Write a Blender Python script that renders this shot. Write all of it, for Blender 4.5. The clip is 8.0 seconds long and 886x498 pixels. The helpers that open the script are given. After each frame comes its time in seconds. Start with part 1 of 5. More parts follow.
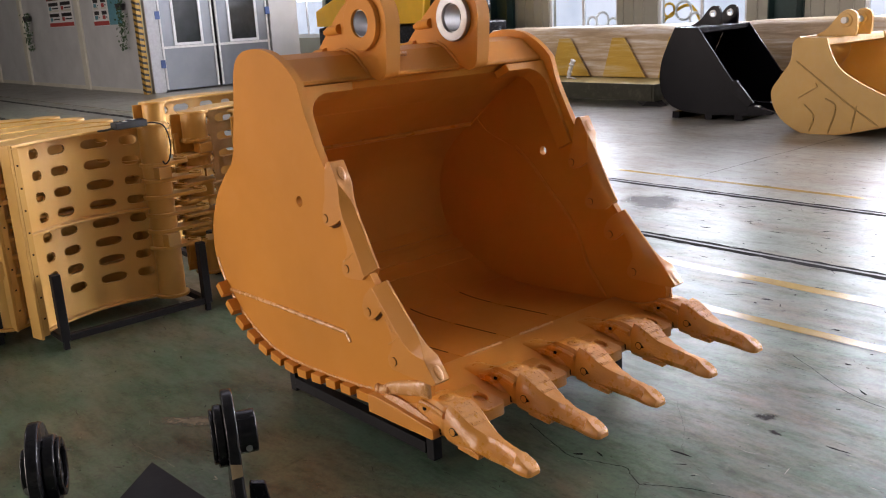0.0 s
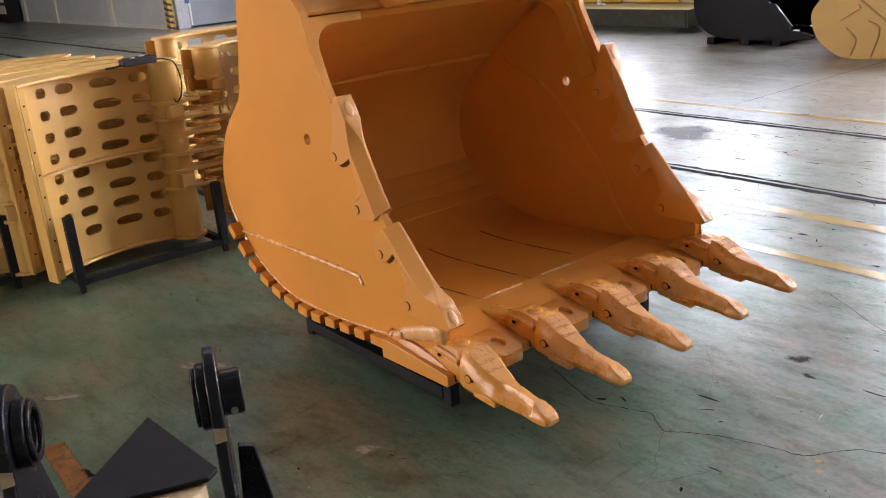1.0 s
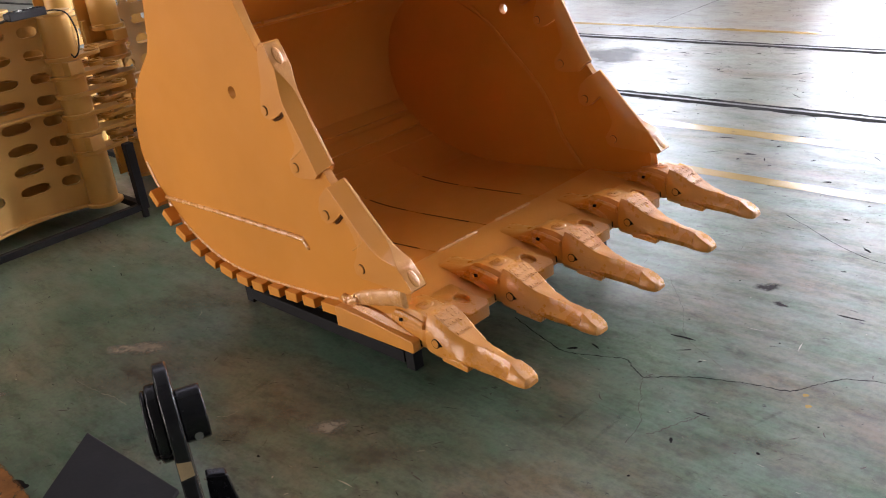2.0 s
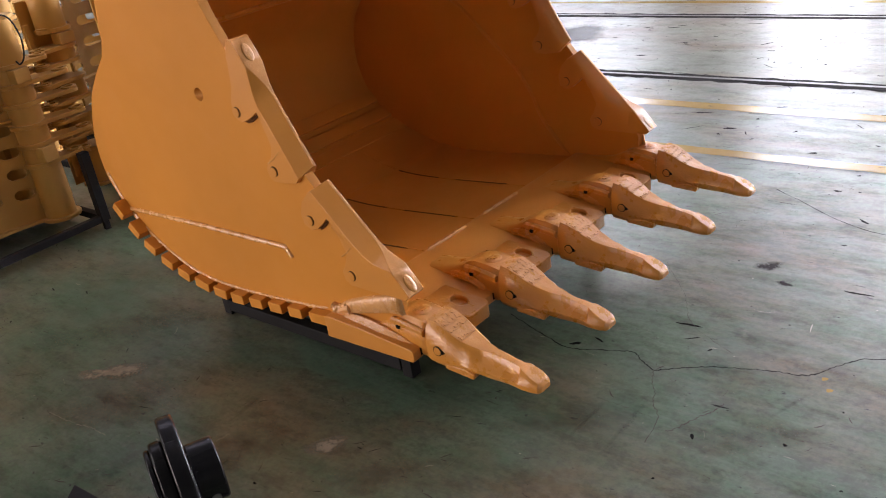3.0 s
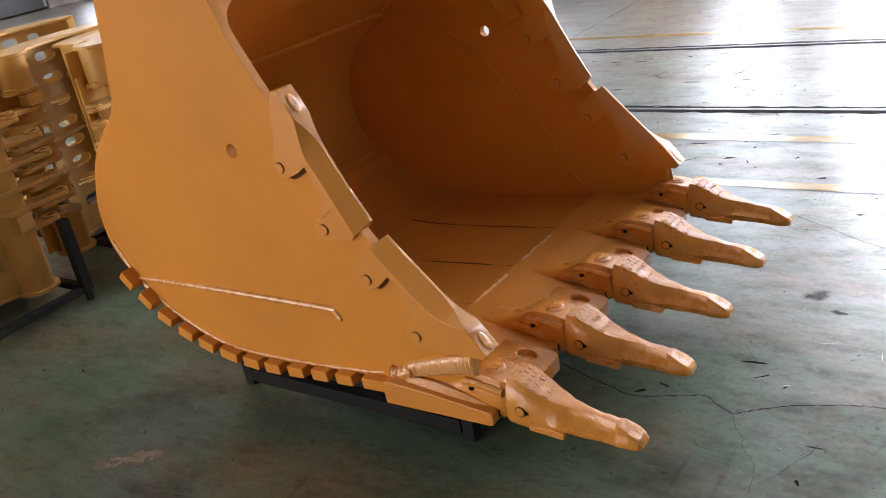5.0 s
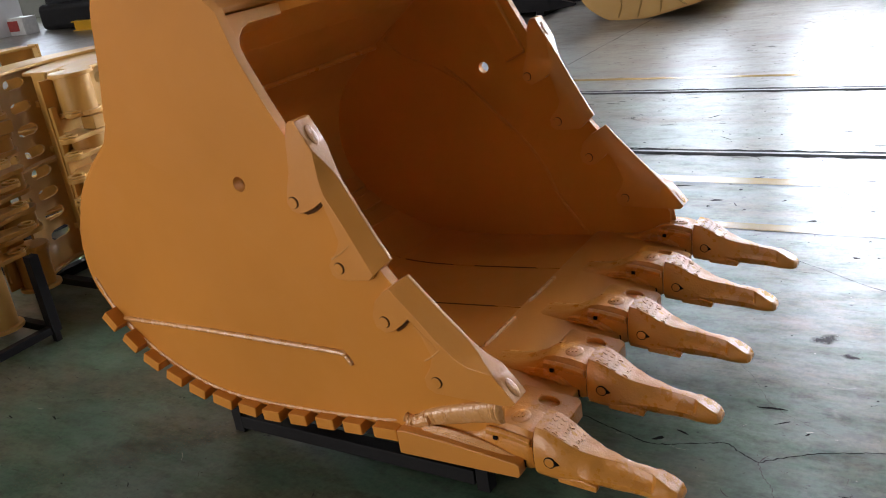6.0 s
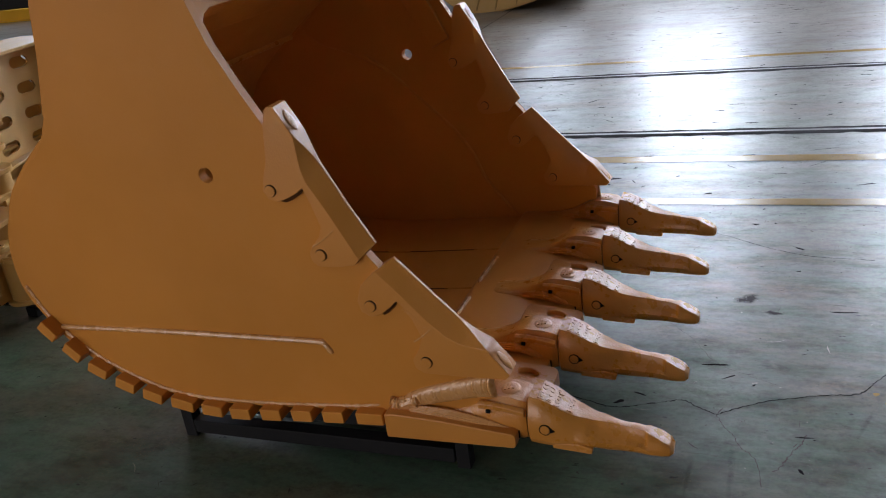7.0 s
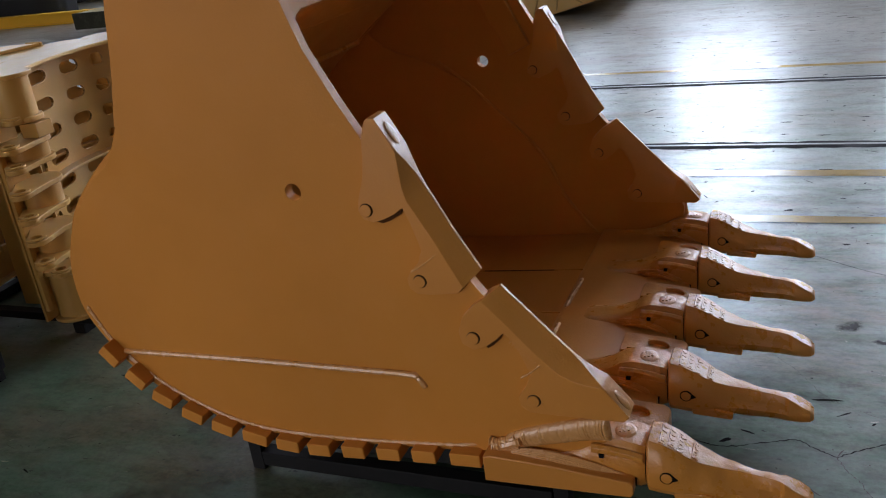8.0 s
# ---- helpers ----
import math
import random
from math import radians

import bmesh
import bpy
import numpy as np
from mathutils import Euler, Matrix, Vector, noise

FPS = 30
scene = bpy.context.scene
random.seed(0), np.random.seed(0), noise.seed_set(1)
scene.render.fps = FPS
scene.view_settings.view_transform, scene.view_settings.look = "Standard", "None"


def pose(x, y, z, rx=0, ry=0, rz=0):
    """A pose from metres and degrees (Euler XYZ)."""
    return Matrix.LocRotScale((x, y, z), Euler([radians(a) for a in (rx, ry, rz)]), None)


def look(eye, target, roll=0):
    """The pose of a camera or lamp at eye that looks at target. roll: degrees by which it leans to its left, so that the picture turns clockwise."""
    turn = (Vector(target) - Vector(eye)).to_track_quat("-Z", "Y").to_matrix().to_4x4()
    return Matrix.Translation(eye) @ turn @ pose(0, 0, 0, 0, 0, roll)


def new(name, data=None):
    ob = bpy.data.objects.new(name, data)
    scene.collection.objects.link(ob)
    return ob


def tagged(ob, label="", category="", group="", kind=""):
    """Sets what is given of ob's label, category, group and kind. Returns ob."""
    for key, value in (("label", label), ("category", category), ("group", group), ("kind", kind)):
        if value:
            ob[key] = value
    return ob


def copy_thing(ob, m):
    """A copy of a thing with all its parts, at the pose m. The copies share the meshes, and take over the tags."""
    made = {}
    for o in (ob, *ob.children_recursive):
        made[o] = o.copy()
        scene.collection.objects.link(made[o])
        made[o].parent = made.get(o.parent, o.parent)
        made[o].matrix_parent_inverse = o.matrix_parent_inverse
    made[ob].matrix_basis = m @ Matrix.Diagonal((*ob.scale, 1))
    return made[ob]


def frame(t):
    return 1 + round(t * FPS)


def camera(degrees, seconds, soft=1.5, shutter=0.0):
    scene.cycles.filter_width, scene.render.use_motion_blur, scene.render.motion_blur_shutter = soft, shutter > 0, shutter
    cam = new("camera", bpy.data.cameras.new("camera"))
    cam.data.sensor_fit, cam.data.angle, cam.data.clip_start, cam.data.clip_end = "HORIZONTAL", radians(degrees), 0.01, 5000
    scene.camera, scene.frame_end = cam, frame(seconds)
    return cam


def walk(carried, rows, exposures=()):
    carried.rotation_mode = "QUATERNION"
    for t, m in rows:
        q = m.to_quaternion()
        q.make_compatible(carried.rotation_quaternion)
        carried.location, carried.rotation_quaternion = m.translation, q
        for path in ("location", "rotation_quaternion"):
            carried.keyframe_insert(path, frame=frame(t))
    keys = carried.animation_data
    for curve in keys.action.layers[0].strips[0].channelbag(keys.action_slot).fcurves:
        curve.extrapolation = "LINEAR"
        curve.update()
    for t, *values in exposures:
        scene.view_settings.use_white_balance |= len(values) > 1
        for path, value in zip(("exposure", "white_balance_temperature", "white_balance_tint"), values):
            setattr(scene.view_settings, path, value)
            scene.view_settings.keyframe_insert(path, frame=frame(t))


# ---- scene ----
cam = camera(53.3, 8.0, soft=1.1)
PATH = [
    (0, (2.8, -1.856, 1.701), (1.343, -0.59, 1.179), -3.1),
    (0.5, (2.784, -1.812, 1.68), (1.306, -0.584, 1.126), -3.7),
    (1, (2.721, -1.704, 1.672), (1.244, -0.528, 1.012), -4.5),
    (1.5, (2.586, -1.641, 1.663), (1.179, -0.449, 0.888), -5.9),
    (2.8, (2.277, -1.575, 1.639), (1.025, -0.259, 0.801), -9.2),
    (3, (2.247, -1.561, 1.637), (0.997, -0.253, 0.783), -9.5),
    (3.5, (2.145, -1.528, 1.637), (0.884, -0.245, 0.762), -9.9),
    (4, (2.018, -1.536, 1.647), (0.794, -0.222, 0.766), -10.9),
    (4.2, (1.962, -1.583, 1.641), (0.775, -0.229, 0.769), -11.6),
    (5.3, (1.761, -1.667, 1.662), (0.634, -0.199, 0.904), -10.0),
    (5.5, (1.707, -1.654, 1.656), (0.585, -0.171, 0.919), -9.3),
    (6, (1.581, -1.688, 1.643), (0.543, -0.142, 0.913), -8.7),
    (6.5, (1.404, -1.808, 1.648), (0.591, -0.149, 0.881), -9.3),
    (7, (1.262, -1.88, 1.657), (0.54, -0.187, 0.875), -8.0),
    (7.5, (1.126, -1.836, 1.638), (0.363, -0.154, 0.871), -7.6),
    (8, (0.97, -1.756, 1.645), (0.213, -0.07, 0.881), -7.8),
]
walk(cam, [(t, look(eye, target, roll)) for t, eye, target, roll in PATH],
     [(0, 0.42, 6750, 28), (0.5, 0.36, 6750, 28), (1.0, 0.73, 6600, 26), (1.5, 0.75, 6600, 26), (3.0, 0.45, 6750, 30), (4.0, 0.45, 6750, 30), (5.6, 0.43, 6550, 22), (6.2, -0.18, 6350, 21), (6.7, -0.64, 6250, 23), (7.2, -0.66, 6150, 23), (8.0, -0.66, 6000, 20)])

# ---- world, sun, lights ----
world = bpy.data.worlds.new("sky")
scene.world = world
world.use_nodes = True
_nt = world.node_tree
_sky = _nt.nodes.new("ShaderNodeTexSky")
_sky.sky_type, _sky.sun_disc = 'NISHITA', False
_sky.sun_elevation, _sky.sun_rotation = radians(40), radians(20)
_nt.links.new(_sky.outputs[0], _nt.nodes["Background"].inputs[0])
_nt.nodes["Background"].inputs[1].default_value = 0.1


def lamp(name, place, target, wide, high, radiance, colour):
    data = bpy.data.lights.new(name, 'AREA')
    data.shape, data.size, data.size_y = 'RECTANGLE', wide, high
    data.energy, data.color = radiance * math.pi * wide * high, colour
    ob = new(name, data)
    ob.matrix_world = look(place, target)
    return ob


DAY = (0.90, 0.965, 1.0)
WINDOWS = [(-25.57, -23.37), (-21.17, -18.97), (-17.77, -15.67), (-13.07, -10.87), (-9.72, -7.45), (-4.97, -2.77), (-1.62, 0.48), (2.83, 5.03), (6.23, 8.43)]
LOW = 2.25         # window lamps start here, out of view; below, only the backdrop glows
SILL, HEAD, WALL_N, WALL_S, ROOF = 1.06, 7.2, 16.0, -12.6, 9.0
for x0, x1 in WINDOWS:
    lamp("window_fill_light", ((x0 + x1) / 2, WALL_N + 0.45, (LOW + HEAD) / 2), ((x0 + x1) / 2, 0, (LOW + HEAD) / 2), x1 - x0, HEAD - LOW, 7.8 if x1 < -2 else 22.0, DAY)
# Unseen windows assumed in the south wall, tuned to light the bucket's near side.
for x0 in (-12.0, -4.0):
    lamp("window_fill_light", (x0, WALL_S - 0.35, 2.2), (x0, 0, 2.2), 7.0, 2.6, 9.2, (1.0, 0.95, 0.84))
EAST_OPENING = (-4.0, 6.0, 5.5)      # opening added in the unseen east wall for fill light: sides, head
lamp("added_east_light", (26.3, (EAST_OPENING[0] + EAST_OPENING[1]) / 2, EAST_OPENING[2] / 2), (0, (EAST_OPENING[0] + EAST_OPENING[1]) / 2, EAST_OPENING[2] / 2), EAST_OPENING[1] - EAST_OPENING[0], EAST_OPENING[2], 1.5, DAY)
ASSUMED_ROOFLIGHTS = [(-14.0, -4.0, -5.2, 3.5), (-14.0, 10.0, 5.0, 0.6), (-14.0, 10.0, 14.2, 0.6)]     # fill lamps in assumed, unseen roof openings: ends, middle line, radiance
for x0, x1, y, bright in ASSUMED_ROOFLIGHTS:
    lamp("roof_fill_light", ((x0 + x1) / 2, y, ROOF + 0.1), ((x0 + x1) / 2, y, 0), x1 - x0, 2.8, bright, (1.0, 0.98, 0.94))

# ---- materials ----


class Nodes:
    """Small helper to wire a material."""

    def __init__(self, name):
        self.m = bpy.data.materials.new(name)
        self.m.use_nodes = True
        self.t = self.m.node_tree
        self.b = self.t.nodes["Principled BSDF"]
        self.co = self.n("ShaderNodeTexCoord").outputs["Object"]

    def n(self, kind, **settings):
        node = self.t.nodes.new(kind)
        for k, v in settings.items():
            node.inputs[k].default_value = v
        return node

    def l(self, a, b):
        self.t.links.new(a, b)

    def noise(self, scale, detail=4.0, rough=0.55, co=None, stretch=None):
        node = self.n("ShaderNodeTexNoise", Scale=scale, Detail=detail, Roughness=rough)
        src = co or self.co
        if stretch:
            mp = self.n("ShaderNodeMapping")
            mp.inputs["Scale"].default_value = stretch
            self.l(src, mp.inputs[0])
            src = mp.outputs[0]
        self.l(src, node.inputs["Vector"])
        return node.outputs["Fac"]

    def ramp(self, fac, stops):
        node = self.n("ShaderNodeValToRGB")
        els = node.color_ramp.elements
        while len(els) < len(stops):
            els.new(0.5)
        for e, (p, c) in zip(els, stops):
            e.position = p
            e.color = (*c, 1) if len(c) == 3 else c
        self.l(fac, node.inputs[0])
        return node.outputs[0]

    def value(self, fac, p0, v0, p1, v1):
        node = self.n("ShaderNodeMapRange")
        for i, v in zip((1, 2, 3, 4), (p0, p1, v0, v1)):
            node.inputs[i].default_value = v
        self.l(fac, node.inputs[0])
        return node.outputs[0]

    def mix(self, fac, a, b):
        node = self.t.nodes.new("ShaderNodeMix")
        node.data_type = 'RGBA'
        for sock, v in ((node.inputs[0], fac), (node.inputs[6], a), (node.inputs[7], b)):
            if isinstance(v, (int, float)):
                sock.default_value = v
            elif isinstance(v, tuple):
                sock.default_value = (*v, 1)
            else:
                self.l(v, sock)
        return node.outputs[2]

    def bump(self, height, strength, distance):
        node = self.n("ShaderNodeBump", Strength=strength, Distance=distance)
        self.l(height, node.inputs["Height"])
        self.l(node.outputs[0], self.b.inputs["Normal"])


def paint(name, colour, rough=0.42, dust=(0.5, 0.42, 0.33), dusty=0.18, peel=0.25, metal=0.0, shine=0.5, lumps=0.0):
    """Sprayed paint: slow colour drift, dust film, orange-peel relief, edges rubbed lighter."""
    k = Nodes(name)
    dark = tuple(c * 0.93 for c in colour)
    light = tuple(min(1, c * 1.05) for c in colour)
    base = k.ramp(k.noise(2.3, 5), [(0.3, dark), (0.7, light)])
    film = k.value(k.noise(9.0, 8, 0.7), 0.48, 0.0, 0.8, dusty)
    base = k.mix(film, base, dust)
    k.l(base, k.b.inputs["Base Color"])
    k.l(k.value(k.noise(14.0, 6, 0.65), 0.3, rough - 0.03, 0.75, rough + 0.07), k.b.inputs["Roughness"])
    k.b.inputs["Metallic"].default_value = metal
    k.b.inputs["Specular IOR Level"].default_value = shine
    if lumps:
        both = k.n("ShaderNodeMath")
        k.l(k.value(k.noise(48.0, 5, 0.6), 0.3, 0.0, 0.7, 3.0 * lumps), both.inputs[0])
        k.l(k.noise(170.0, 3), both.inputs[1])
        k.bump(both.outputs[0], peel, 0.002)
    else:
        k.bump(k.noise(140.0, 3), peel, 0.0015)
    return k.m


def plain(name, colour, rough=0.5, metal=0.0, vary=0.15, scale=12.0, relief=0.15):
    k = Nodes(name)
    base = k.ramp(k.noise(scale, 6), [(0.25, tuple(c * (1 - vary) for c in colour)), (0.75, tuple(min(1, c * (1 + vary)) for c in colour))])
    k.l(base, k.b.inputs["Base Color"])
    k.l(k.value(k.noise(scale * 3, 5), 0.3, rough - 0.06, 0.7, rough + 0.08), k.b.inputs["Roughness"])
    k.b.inputs["Metallic"].default_value = metal
    k.bump(k.noise(scale * 9, 3), relief, 0.002)
    return k.m


def floor_material():
    """Green floor paint, worn to grey concrete beyond the transfer rails: smears, chips, dull and shiny patches."""
    k = Nodes("floor_paint")
    green = k.ramp(k.noise(2.2, 6, 0.6), [(0.32, (0.053, 0.106, 0.066)), (0.68, (0.118, 0.186, 0.118))])
    grey = k.ramp(k.noise(0.8, 6, 0.6), [(0.32, (0.20, 0.195, 0.17)), (0.68, (0.35, 0.335, 0.295))])
    xyz = k.n("ShaderNodeSeparateXYZ")
    k.l(k.co, xyz.inputs[0])
    edge = k.n("ShaderNodeMath")
    k.l(xyz.outputs[1], edge.inputs[0])
    k.l(k.value(k.noise(0.7, 5, 0.55), 0.0, -2.2, 1.0, 2.2), edge.inputs[1])
    col = k.mix(k.value(edge.outputs[0], 1.6, 0.0, 6.4, 0.9), green, grey)
    smear = k.value(k.noise(1.7, 7, 0.66, stretch=(0.75, 1.3, 1)), 0.44, 0.0, 0.66, 0.85)
    col = k.mix(smear, col, (0.165, 0.118, 0.072))
    rub = k.value(k.noise(5.0, 7, 0.68), 0.55, 0.0, 0.85, 0.30)
    col = k.mix(rub, col, (0.18, 0.19, 0.145))
    mottle = k.value(k.noise(11.0, 7, 0.72, stretch=(0.8, 1.25, 1)), 0.50, 0.0, 0.61, 0.50)
    col = k.mix(mottle, col, (0.050, 0.052, 0.034))
    fleck = k.value(k.noise(16.0, 6, 0.7, stretch=(1.3, 0.7, 1)), 0.58, 0.0, 0.70, 0.34)
    col = k.mix(fleck, col, (0.20, 0.205, 0.16))
    grain = k.value(k.noise(45.0, 5, 0.7), 0.45, 0.0, 0.62, 0.34)
    col = k.mix(grain, col, (0.035, 0.042, 0.036))
    chip = k.value(k.noise(24.0, 4, 0.55, stretch=(0.7, 1.3, 1)), 0.685, 0.0, 0.72, 0.9)
    col = k.mix(chip, col, (0.016, 0.016, 0.014))
    k.l(col, k.b.inputs["Base Color"])
    add = k.n("ShaderNodeMath")
    k.l(k.value(k.noise(1.1, 3, 0.5), 0.3, 0.28, 0.7, 0.33), add.inputs[0])
    k.l(k.value(k.noise(9.0, 4, 0.6), 0.4, 0.0, 0.75, 0.022), add.inputs[1])
    more = k.n("ShaderNodeMath")
    k.l(add.outputs[0], more.inputs[0])
    k.l(k.value(chip, 0.0, 0.0, 1.0, 0.002), more.inputs[1])
    k.l(more.outputs[0], k.b.inputs["Roughness"])
    k.l(k.value(k.noise(5.0, 9, 0.74, stretch=(0.5, 1.5, 1)), 0.41, 0.72, 0.59, 0.15), k.b.inputs["Specular IOR Level"])
    both = k.n("ShaderNodeMath")
    k.l(k.noise(3.5, 3, 0.5), both.inputs[0])
    k.l(k.value(k.noise(30.0, 4, 0.6), 0.0, 0.0, 1.0, 0.10), both.inputs[1])
    k.bump(both.outputs[0], 0.18, 0.006)
    return k.m


def stripe_material():
    """Yellow floor marking, scratched and partly rubbed off."""
    k = Nodes("floor_marking")
    base = k.ramp(k.noise(3.0, 6), [(0.3, (0.30, 0.20, 0.06)), (0.7, (0.46, 0.31, 0.10))])
    worn = k.value(k.noise(16.0, 8, 0.7, stretch=(0.6, 1.6, 1)), 0.60, 0.0, 0.70, 0.9)
    k.l(k.mix(worn, base, (0.09, 0.085, 0.07)), k.b.inputs["Base Color"])
    k.l(k.value(k.noise(9.0, 7), 0.3, 0.15, 0.75, 0.26), k.b.inputs["Roughness"])
    k.bump(k.noise(24.0, 6), 0.15, 0.003)
    return k.m


def film_material(name, low, mid, high):
    """Stretch film over the goods: wrinkled, glossy, streaked along its length."""
    k = Nodes(name)
    # pale top stop puts the film's glare streaks into the colour
    base = k.ramp(k.noise(2.2, 9, 0.65, stretch=(0.35, 1, 4.0)), [(0.28, low), (0.5, mid), (0.72, high)])
    k.l(base, k.b.inputs["Base Color"])
    k.b.inputs["Roughness"].default_value = 0.28
    k.bump(k.noise(5.0, 6, stretch=(0.4, 1, 3.0)), 0.6, 0.03)
    return k.m


def glass_material():
    k = Nodes("window_glass")
    k.b.inputs["Base Color"].default_value = (0.85, 0.93, 0.95, 1)
    k.b.inputs["Transmission Weight"].default_value = 1.0
    k.b.inputs["Roughness"].default_value = 0.02
    k.b.inputs["IOR"].default_value = 1.1
    return k.m


ORANGE = paint("orange_paint", (0.60, 0.238, 0.034), 0.46, dusty=0.03, shine=0.2)
ORANGE_CAST = paint("orange_paint_on_casting", (0.61, 0.243, 0.032), 0.28, dusty=0.03, shine=0.75, peel=0.38, lumps=0.3)
ORANGE_CUT = paint("orange_paint_on_cutter", (0.61, 0.245, 0.038), 0.33, dusty=0.04, shine=0.55, peel=0.3)
WELD = paint("painted_weld", (0.66, 0.325, 0.105), 0.26, dusty=0.05, peel=0.7, shine=0.9)
YELLOW = paint("yellow_paint", (0.63, 0.36, 0.090), 0.36, dusty=0.08, shine=0.5)
YELLOW_B = paint("warm_yellow_paint", (0.60, 0.35, 0.085), 0.42, dusty=0.15)
MACHINE_Y = paint("machine_yellow", (0.85, 0.47, 0.025), 0.36, dusty=0.08)
BLACK = paint("black_paint", (0.012, 0.012, 0.014), 0.24, dusty=0.01, dust=(0.06, 0.055, 0.05), peel=0.05, shine=0.4)
# Copy of the black with sheen cut, for a bucket mirroring dark surroundings.
BLACK_DIMMED = paint("black_paint_dimmed", (0.004, 0.004, 0.006), 0.2, dusty=0.01, dust=(0.06, 0.055, 0.05), peel=0.06, shine=0.09)
BLACK_MATT = paint("dull_black_paint", (0.017, 0.017, 0.018), 0.55, dusty=0.08, dust=(0.07, 0.06, 0.05))
BLACK_MATT.node_tree.nodes["Principled BSDF"].inputs["Specular IOR Level"].default_value = 0.12
STEEL = plain("machined_steel", (0.42, 0.42, 0.42), 0.42, 1.0, 0.08, 14, 0.02)
RAIL = plain("rail_steel", (0.16, 0.155, 0.15), 0.36, 1.0, 0.3, 8)
# Black for dirty cracks and scuffs, and for shade painted into joints and holes.
DIRT_AND_SHADE = plain("dirt_and_shade_black", (0.008, 0.008, 0.008), 0.8, 0, 0.3)
DIRT_AND_SHADE.node_tree.nodes["Principled BSDF"].inputs["Specular IOR Level"].default_value = 0.05
# Brown that paints in the shade of liner gaps and cutter hooks.
SHADE_BROWN = plain("gap_shade_brown", (0.085, 0.034, 0.012), 0.8)
SHADE_BROWN.node_tree.nodes["Principled BSDF"].inputs["Specular IOR Level"].default_value = 0.05
FLOOR = floor_material()
STRIPE = stripe_material()
FILM = film_material("stretch_film", (0.27, 0.17, 0.085), (0.50, 0.37, 0.23), (0.82, 0.79, 0.72))
FILM_Y = film_material("film_over_yellow", (0.48, 0.27, 0.03), (0.58, 0.36, 0.06), (0.68, 0.55, 0.32))
GLASS = glass_material()
def stain(name, colour, rough, scale, strength=1.0):
    """A stain that thins out unevenly towards its rim."""
    k = Nodes(name)
    k.l(k.ramp(k.noise(scale, 7, 0.65), [(0.3, tuple(c * 0.6 for c in colour)), (0.7, tuple(c * 1.3 for c in colour))]), k.b.inputs["Base Color"])
    k.b.inputs["Roughness"].default_value = rough
    k.b.inputs["Specular IOR Level"].default_value = 0.08
    att = k.n("ShaderNodeAttribute")
    att.attribute_name = "fade"
    mul = k.n("ShaderNodeMath")
    mul.operation = 'MULTIPLY'
    k.l(att.outputs["Fac"], mul.inputs[0])
    k.l(k.value(k.noise(scale * 1.5, 8, 0.7), 0.3, 0.2, 0.65, 2.2 * strength), mul.inputs[1])
    k.l(k.value(mul.outputs[0], 0.10, 0.0, 1.0, 0.9), k.b.inputs["Alpha"])
    return k.m


STAIN = stain("oil_stain", (0.016, 0.012, 0.009), 0.4, 34, 0.9)
RUST = stain("rust_stain", (0.26, 0.115, 0.036), 0.6, 12)
BROWN = stain("brown_smear", (0.135, 0.105, 0.066), 0.5, 9, 0.22)
SMEAR = stain("tyre_smear", (0.030, 0.034, 0.024), 0.4, 18, 0.16)
WORN = plain("worn_scratch", (0.045, 0.034, 0.024), 0.6, 0, 0.4)
SCRATCH = plain("bright_scratch", (0.34, 0.33, 0.25), 0.5, 0, 0.3)
PALE = stain("pale_scuff", (0.29, 0.255, 0.19), 0.5, 14, 0.9)
WALL = plain("cream_wall_sheet", (0.32, 0.31, 0.25), 0.5, 0, 0.08, 2)
GREEN = plain("dark_green_column", (0.010, 0.035, 0.032), 0.5, 0, 0.2)
FRAME = plain("white_window_frame", (0.72, 0.74, 0.74), 0.4, 0, 0.05)
CEIL = plain("grey_roof_sheet", (0.16, 0.165, 0.165), 0.6, 0, 0.06, 2)
PANEL = plain("grey_cabin_panel", (0.54, 0.55, 0.54), 0.36, 0, 0.12, 1.2)
POST = plain("cream_cabin_post", (0.62, 0.60, 0.50), 0.5, 0, 0.1, 3)
DOORM = plain("brushed_door_sheet", (0.24, 0.265, 0.29), 0.35, 0.35, 0.14, 1.5, 0.03)
DARKGLASS = plain("dark_room_glass", (0.03, 0.035, 0.035), 0.12, 0, 0.4, 3)
WHITE = plain("white_paper", (0.72, 0.72, 0.70), 0.6, 0, 0.06)
RED = plain("red_print", (0.42, 0.06, 0.05), 0.6)
TEAL = plain("teal_print", (0.10, 0.28, 0.33), 0.6)
BLUE = plain("blue_hinge", (0.04, 0.09, 0.25), 0.5)
HAZY = plain("hazard_yellow", (0.50, 0.30, 0.05), 0.45)
HAZB = plain("hazard_black", (0.02, 0.018, 0.02), 0.5)
LEAF = plain("plant_leaf", (0.035, 0.085, 0.03), 0.5, 0, 0.4, 40)
OLIVE = paint("olive_tarpaulin", (0.040, 0.040, 0.026), 0.5, dusty=0.1, shine=0.2)
RUBBER = plain("black_rubber", (0.016, 0.016, 0.017), 0.6)
TAN = plain("bare_primer", (0.42, 0.30, 0.16), 0.6, 0, 0.3, 40)
SOCKET = plain("socket_plastic", (0.012, 0.012, 0.014), 0.7)
LAMPCASE = plain("white_enamel", (0.7, 0.7, 0.68), 0.4)

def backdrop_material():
    """Bright hazy daylight outside, as a sheet that glows by itself."""
    k = Nodes("glowing_daylight")
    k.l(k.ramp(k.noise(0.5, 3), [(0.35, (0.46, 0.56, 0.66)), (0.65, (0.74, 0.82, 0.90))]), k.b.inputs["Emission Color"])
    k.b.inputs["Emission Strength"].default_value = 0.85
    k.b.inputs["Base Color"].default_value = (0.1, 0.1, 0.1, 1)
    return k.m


HAZE = backdrop_material()

